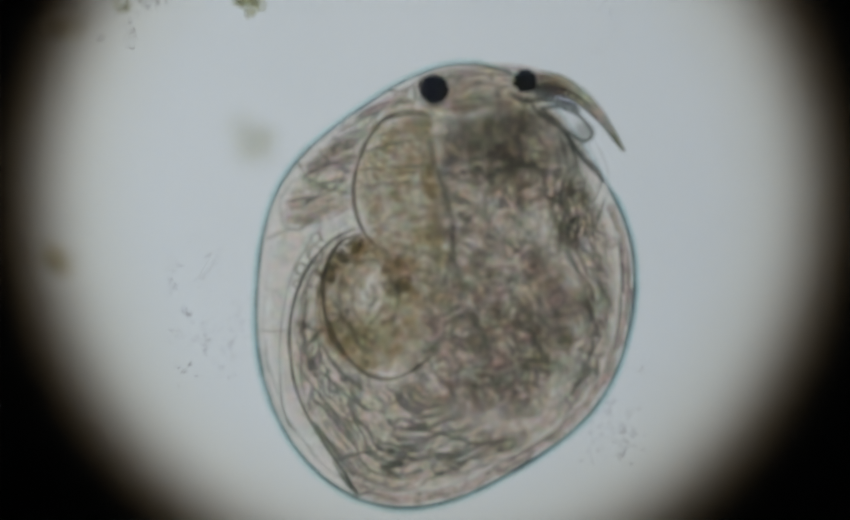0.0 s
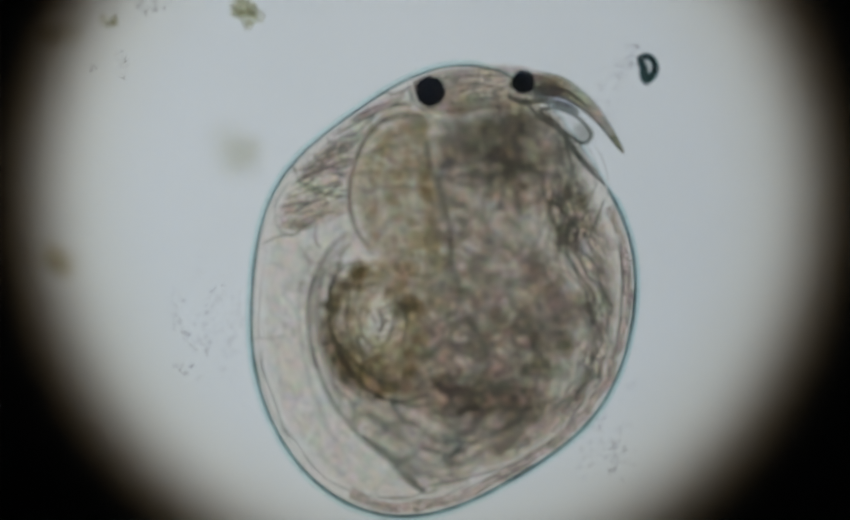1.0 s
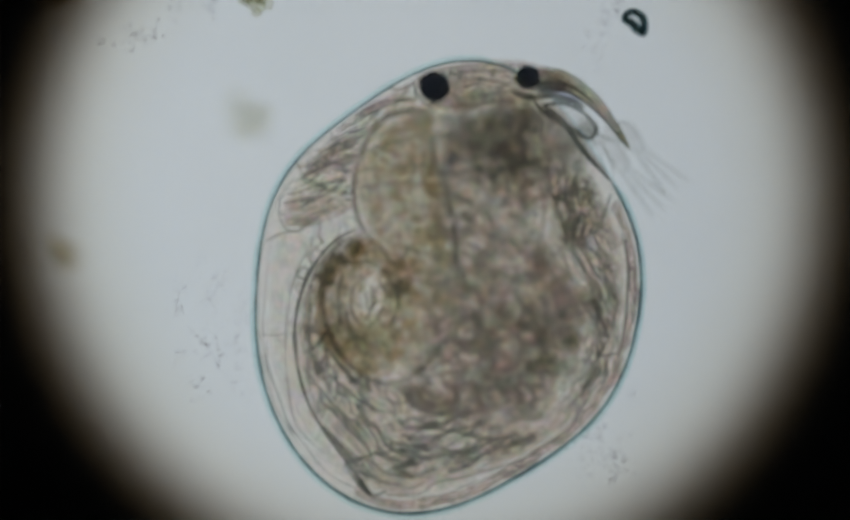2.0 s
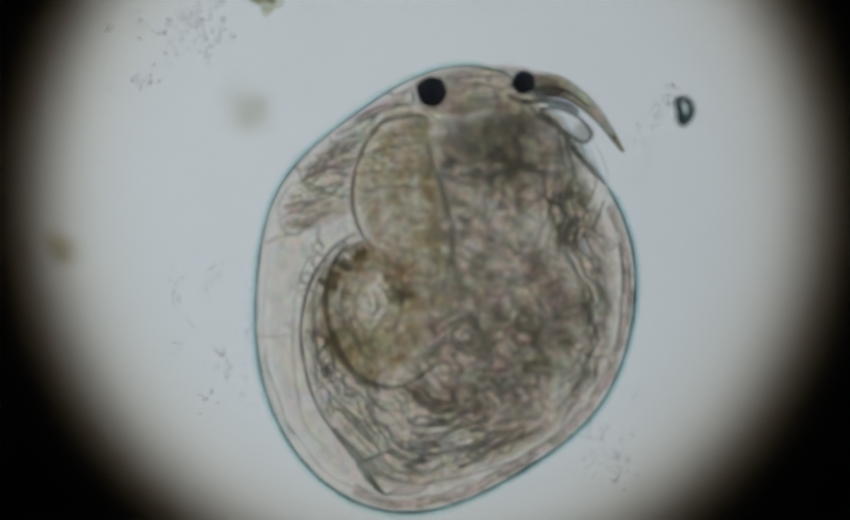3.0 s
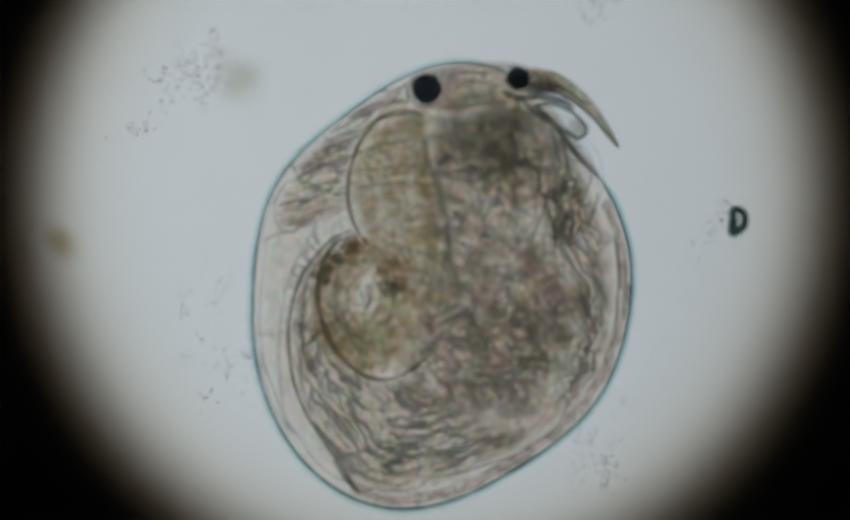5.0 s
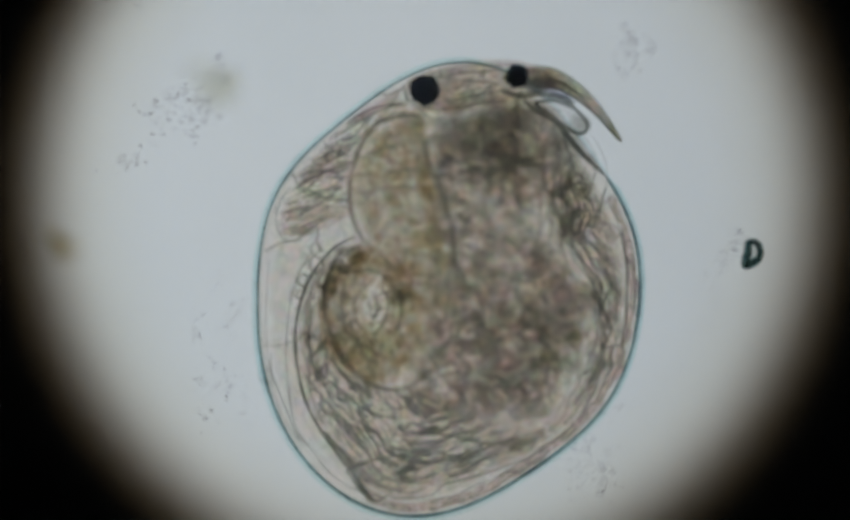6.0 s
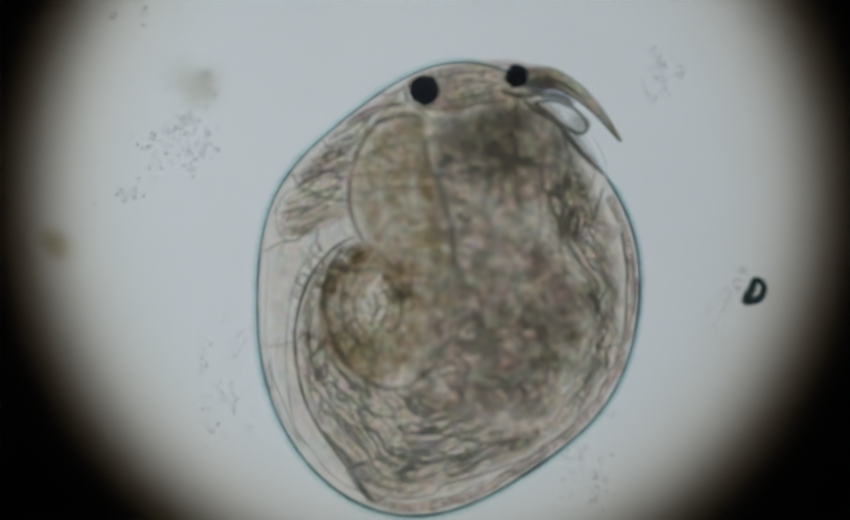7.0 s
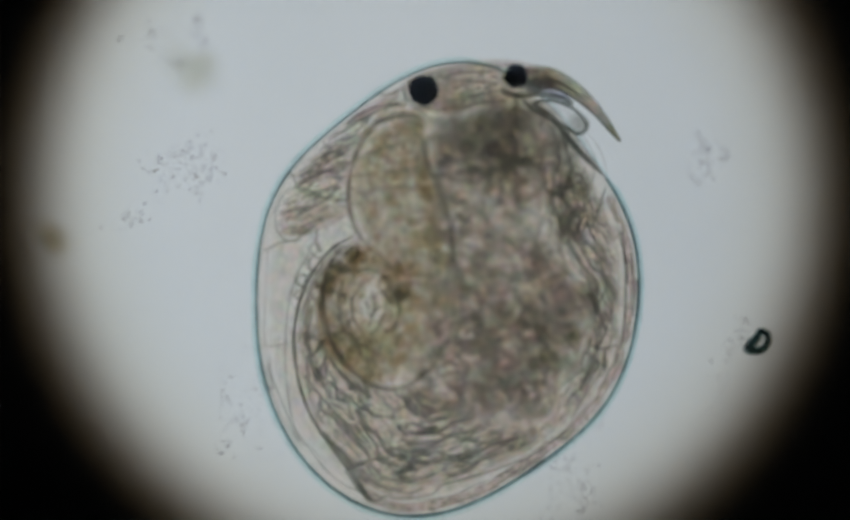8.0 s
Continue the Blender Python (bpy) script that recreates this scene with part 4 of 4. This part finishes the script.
flea, antenna, hind, loop, limb = water_flea()


# ---- what drifts in the water ----
def mineral_grain():
    base = at(1195, 125, 0.1)
    ob = thing("mineral_grain", base, "dark D-shaped hollow mineral grain drifting in the water", "grain")
    pts = line((1179, 106, 0.1), (1191, 99, 0.1), (1205, 106, 0.1), (1211, 124, 0.1), (1205, 139, 0.1), (1194, 150, 0.1), (1191, 149, 0.1), (1187, 137, 0.1), (1186, 122, 0.1), closed=True, per=4)
    pts = [base + (p - base) * 0.88 for p in pts]
    part("rim", tube(pts, lambda t: 0.0040 + 0.0010 * math.cos(math.tau * (t - 0.72)), 10, True, 0.8, 0.5), GRIT, ob, "thick dark rim")
    part("core", lobe([p.copy() for p in pts], 0.1, 0.002, 0.002, 4), HAZE, ob, "clear middle")
    return ob


def clump(name, x, y, z, a, b, material, label, category, seed, grains=9, size=0.35, group=""):
    """A flake of detritus: a knot of uneven lumps."""
    rng = random.Random(seed)
    base = at(x, y, z)
    ob = thing(name, base, label, category, group)
    for k in range(grains):
        w, r = rng.uniform(0, math.tau), rng.uniform(0, 1) ** 0.6
        u, v, s = x + a * r * math.cos(w), y + b * r * math.sin(w), rng.uniform(0.6, 1.2) * size
        dz = rng.uniform(-0.02, 0.02)
        part("lump", lobe(ellipse(u, v, a * s, b * s, rng.uniform(0, 180), z + dz, 18, 0.5, seed + k), z + dz, 0.5 * a * s * 0.0005, 0.5 * a * s * 0.0005, 4, 0.4), material, ob)
    return ob


def silt(x, y, z, a, b, count, size, seed, material=None, turn=0.0, clumps=5):
    """A drifting cloud of fine flecks, gathered in loose knots."""
    rng, bm = random.Random(seed), bmesh.new()
    c, s = math.cos(radians(turn)), math.sin(radians(turn))
    heads = [(rng.gauss(0, 0.55) * a, rng.gauss(0, 0.55) * b) for _ in range(clumps)]
    for _ in range(count):
        h = rng.choice(heads)
        u, v = h[0] + rng.gauss(0, 0.22) * a, h[1] + rng.gauss(0, 0.22) * b
        px, py = x + c * u - s * v, y + s * u + c * v
        r, w = size * rng.uniform(0.5, 1.5), rng.uniform(0, math.tau)
        zz = z + rng.uniform(-0.015, 0.015)
        k = rng.uniform(0.2, 1.0)
        pts = [at(px + r * k * d * math.cos(w) + rng.uniform(-1, 1) * r * 0.5, py + r * k * d * math.sin(w) + rng.uniform(-1, 1) * r * 0.5, zz) for d in (-1, 0, 1)]
        tube(pts, lambda t: r * 0.0005 * (0.5 + 0.5 * math.sin(math.pi * t)), 5, bm=bm)
    return mesh_thing("silt", bm, material or SPECK, at(x, y, z), "loose cloud of fine grey silt flecks in the water", "silt", kind="stuff")


dgrain = mineral_grain()
pale = clump("pale_flake", 450, 215, 0.30, 38, 36, HAZE, "pale yellowish blurred flake of detritus in the water", "detritus", 3, 11, 0.8)
brown = clump("brown_flake", 98, 470, 0.36, 36, 38, BROWN, "brown-green blurred flake of detritus in the water", "detritus", 5, 10, 0.45)
green = clump("green_flake", 456, 20, 0.17, 25, 26, ALGA, "green-brown flake of algae in the water", "detritus", 8, 16, 0.5)
green2 = clump("green_flake", 203, 28, 0.2, 15, 12, ALGA, "small green-brown flake of algae in the water", "detritus", 9, 10, 0.5)
haze2 = clump("brown_flake", 110, 52, 0.34, 48, 24, BROWN, "brown blurred flake of detritus in the water", "detritus", 12, 9, 0.4)
silt_nw = silt(322, 230, 0.1, 78, 60, 170, 2.6, 31, turn=-30, clumps=8)
silt_nw_pale = silt(365, 150, 0.18, 50, 45, 70, 3.4, 32, PALESPECK)
silt_ne = silt(1235, 130, 0.17, 38, 70, 60, 4.2, 33, PALESPECK, -20, 7)
silt_grain = silt(1148, 125, 0.1, 24, 40, 55, 1.9, 34, None, 10, 8)
silt_trail = silt(1120, 200, 0.1, 34, 105, 100, 2.2, 35, PALESPECK, 22, 12)
silt_w = silt(355, 560, 0.12, 40, 70, 90, 2.8, 36, PALESPECK, 0, 7)
silt_w_dark = silt(352, 612, 0.1, 14, 12, 9, 2.4, 37, None, 0, 2)
silt_sw = silt(450, 720, 0.1, 50, 70, 50, 2.4, 38, None, -30, 8)
silt_se = silt(1105, 835, 0.1, 75, 70, 120, 2.2, 39, None, 20, 10)
silt_n = silt(210, 110, 0.1, 30, 40, 34, 2.2, 40, None, 0, 5)
silt_flea = silt(478, 640, 0.1, 18, 110, 50, 2.6, 41, PALESPECK, 0, 7)


def motions():
    """Everything that moves: the animal, its parts, and the drifting specks, all from 0 to 8 s."""
    def drift(ob, x0, y0, z, rows):
        made = []
        for t, x, y, *turn in rows:
            p = at(x, y, turn[1] if len(turn) > 1 else z)
            made.append((t, pose(p.x, p.y, p.z, 0, 0, turn[0] if turn else 0)))
        walk(ob, made)

    base = at(CX, CY, 0)

    def body(t, dx, dy, turn, sink=0.0):
        p = at(CX + dx, CY + dy, MID - sink)
        return t, pose(p.x, p.y, base.z - sink, 0, 0, -turn)
    walk(flea, [body(*r) for r in ((0, -5, -5, 3.4, 0.033), (0.3, -5, -2, 3.0, 0.032), (0.5, -5, -1, 2.7, 0.025), (0.8, -8, 4, 2.8, 0.004), (1.0, -9, 4, 3.0), (1.3, -8, 3, 2.9, -0.003), (1.5, -5, -1, 2.7, -0.010), (1.7, 3, -6, 2.8, -0.016), (2.2, -2, 0, 2.8), (2.8, -4, 3, 2.7, 0.017),
                                   (3.0, -5, 1, 2.8, 0.022), (3.5, -12, -6, 3.1, 0.043), (4.0, -12, -7, 2.8, 0.044), (4.5, -12, -7, 2.9, 0.035), (4.7, -13, -7, 2.9, 0.033), (5.3, -8, -3, 1.3, 0.015), (5.8, 0, 0, 0.1), (6.0, 0.5, 0, 0), (7.0, 0, 0, 0), (7.5, 0, 0, 0), (8.0, -1.5, 0, 0))])

    def swing(ob, rows):
        """Rows of seconds, shift to the right and down, turn, and, where given, tilt and lift."""
        home = ob.location.copy()
        walk(ob, [(t, pose(home.x + dx * 0.0005, home.y - dy * 0.0005, home.z + (more[1] if len(more) > 1 else 0), 0, -more[0] if more else 0, -turn)) for t, dx, dy, turn, *more in rows])
    swing(hind, ((0, 0, 0, 0, 0, 0.035), (0.3, 0, 0, -2, 0, 0.035), (0.4, 2, 0, -8, 0, 0.055), (0.5, 6, 4, -16, 0, 0.075), (0.6, 6, 8, -18, 0, 0.07), (0.8, 6, 10, -18, 0, 0.06), (1.0, 4, 7, -16, 0, 0.055), (1.2, 0, 2, -9, 0, 0.045), (1.4, 0, 0, -3, 0, 0.03), (1.5, 0, 0, 0, 0, 0.03), (1.7, -4, 0, 0, 0, 0.02),
                 (2.2, 2, 2, -5), (2.8, 8, 6, -9), (3.0, 4, 3, -5), (3.5, 0, 0, 0), (4.7, 0, 0, 0), (5.8, 0, 0, 0), (8.0, 0, 0, 0)))
    swing(loop, ((0, 0, -5, 0), (0.3, -4, -2, 0), (0.5, 10, 20, -6), (0.6, 16, 28, -8), (0.8, 22, 34, -10), (1.0, 24, 26, -8), (1.2, 20, 14, -4), (1.4, 0, 2, 0), (1.5, -4, 0, 0), (1.7, -8, -6, 0), (2.8, 14, 8, 0), (3.0, 6, 2, 0), (3.5, -2, -6, 0), (4.7, -2, -6, 0), (5.8, 0, 0, 0), (6.5, 1, 1, 0), (7.2, 0, -2, 0), (8.0, -2, -1, 0)))
    # the limbs beat about five times a second
    beat = []
    for k in range(81):
        t = k / 10
        beat.append((t, 2.5 * math.sin(9.7 * t), 3.0 * math.sin(12.9 * t + 1), 1.2 * math.sin(11.3 * t)))
    swing(limb, beat)
    rest = 103
    swing(antenna, [(t, 0, 0, a, b, c) for t, a, b, c in ((0, rest, 0, 0), (0.1, 30, 20, 0.05), (0.2, -12, 40, 0.09), (0.3, 0, 30, 0.01), (0.4, rest - 25, 40, 0), (0.5, 0, 12, -0.02), (0.6, 58, 20, 0), (0.7, 62, 10, 0), (0.8, rest, 0, 0), (0.9, rest + 6, 0, 0), (1.3, rest + 6, 0, 0), (1.4, 30, 20, 0.03),
                                                          (1.5, -6, 40, 0.09), (1.6, -12, 15, 0.09), (1.7, -22, 5, 0.08), (1.9, 30, 10, 0.04), (2.1, 70, 0, 0), (2.4, rest + 6, 0, 0), (2.8, rest + 6, 0, 0), (5.0, rest + 6, 0, 0), (8.0, rest + 6, 0, 0))])

    drift(dgrain, 1195, 125, 0.1, ((0, 1200, -70, 0), (0.1, 1198, -30, 0), (0.2, 1196, 8, 0), (0.3, 1190, 0, 0), (0.4, 1199, 95, 5), (0.5, 1168, 42, 5), (0.6, 1197, 118, 4), (1.0, 1195, 127, 0), (1.2, 1203, 120, 0), (1.4, 1208, 115, -10), (1.5, 1205, 88, -10), (1.6, 1180, 40, 20), (1.7, 1158, 5, 60), (2.2, 1195, 80, 20), (2.8, 1248, 167, 10, 0.07),
                                   (3.0, 1262, 205, 0, 0.06), (3.5, 1290, 267, -10, 0.02), (4.0, 1317, 332, -10, 0.015), (4.5, 1342, 378, -15, 0.05), (4.7, 1350, 393, -15, 0.065), (5.8, 1382, 452, -20), (6.0, 1387, 470, -22), (6.5, 1396, 507, -28), (7.0, 1392, 540, -38), (7.5, 1397, 572, -45), (8.0, 1398, 633, -52)))
    for ob, x0, y0 in ((silt_grain, 1148, 125), (silt_trail, 1120, 200)):
        dx, dy = x0 - 1195, y0 - 125
        drift(ob, x0, y0, 0.1, [(t, x + dx, y + dy) for t, x, y in ((0, 1200, -40), (0.4, 1199, 95), (0.6, 1197, 118), (1.0, 1195, 127), (1.4, 1208, 115), (1.7, 1158, 10), (2.8, 1248, 167), (3.5, 1290, 267), (4.5, 1342, 378), (6.0, 1387, 470), (7.0, 1392, 540), (8.0, 1398, 633))])
    drift(pale, 0, 0, 0.30, ((0, 460, 262), (0.6, 448, 275), (1.0, 432, 283), (1.5, 435, 258, 0, 0.27), (1.7, 455, 225, 0, 0.17), (2.0, 452, 220, 0, 0.26), (2.8, 450, 215), (3.5, 457, 163), (4.0, 470, 160), (4.5, 452, 142), (6.0, 392, 160, 10), (6.5, 370, 157, 12), (7.0, 355, 160, 14), (8.0, 350, 132, 18)))
    drift(brown, 0, 0, 0.36, ((0, 92, 490), (1.0, 95, 492), (1.7, 106, 480), (2.8, 100, 472), (3.5, 100, 458), (4.5, 100, 455), (6.0, 100, 462), (7.0, 90, 460), (8.0, 84, 450)))
    drift(green, 0, 0, 0.17, ((0, 460, 0), (0.3, 480, 3), (0.6, 478, 8), (1.0, 456, 20), (1.5, 462, 10), (1.7, 466, -4), (2.8, 487, 0), (3.5, 500, -40), (4.5, 510, -60), (8.0, 530, -90)))
    drift(green2, 0, 0, 0.2, ((0, 224, 10), (0.5, 226, 22), (1.0, 201, 37), (1.5, 196, 20), (1.7, 203, 2), (2.8, 200, -60), (8.0, 190, -120)))
    drift(haze2, 0, 0, 0.34, ((0, 120, 42), (0.5, 130, 40), (1.0, 108, 54), (1.5, 110, 30), (1.7, 112, 8), (2.8, 110, -60), (8.0, 90, -130)))
    drift(silt_nw, 0, 0, 0.1, ((0, 360, -110), (1.5, 355, -80), (2.8, 350, 20), (3.5, 340, 70), (4.5, 345, 105), (6.0, 322, 185), (6.5, 322, 222), (7.0, 318, 246), (7.5, 320, 268), (8.0, 330, 290)))
    drift(silt_nw_pale, 0, 0, 0.18, ((0, 360, -150), (2.8, 380, -30), (3.5, 370, 20), (4.5, 370, 60), (6.0, 385, 130), (7.0, 362, 160), (8.0, 345, 60)))
    drift(silt_ne, 0, 0, 0.17, ((0, 1130, -260), (2.8, 1130, -160), (4.5, 1120, -40), (6.0, 1195, 105), (6.5, 1225, 135), (7.0, 1248, 150), (7.5, 1290, 230), (8.0, 1330, 305)))
    drift(silt_w, 0, 0, 0.12, ((0, 345, 510), (0.6, 350, 560), (1.0, 352, 575), (1.5, 358, 560), (2.8, 350, 540), (3.5, 350, 520), (4.5, 355, 540), (6.0, 388, 600), (7.0, 402, 655), (8.0, 440, 715)))
    drift(silt_w_dark, 0, 0, 0.1, ((0, 348, 585), (0.5, 352, 610), (1.0, 348, 622), (1.5, 363, 628), (2.8, 407, 660), (3.5, 420, 656), (4.5, 440, 650), (6.0, 492, 712), (8.0, 500, 722)))
    drift(silt_sw, 0, 0, 0.1, ((0, 400, 640), (1.5, 410, 650), (2.8, 440, 690), (4.5, 440, 680), (6.0, 440, 725), (7.0, 452, 750), (8.0, 470, 790)))
    drift(silt_se, 0, 0, 0.1, ((0, 1150, 760), (1.5, 1130, 800), (2.8, 1140, 810), (3.5, 1125, 800), (4.5, 1118, 810), (6.0, 1112, 830), (7.0, 1098, 845), (8.0, 1075, 865)))
    drift(silt_n, 0, 0, 0.1, ((0, 225, 60), (0.6, 235, 85), (1.0, 210, 115), (1.5, 210, 95), (1.7, 215, 80), (2.8, 240, 50), (4.5, 230, -40), (8.0, 260, 60)))
    drift(silt_flea, 0, 0, 0.1, ((0, 440, 660), (1.5, 440, 650), (2.8, 470, 640), (3.5, 470, 630), (4.5, 468, 640), (5.8, 505, 730), (8.0, 512, 745)))


motions()
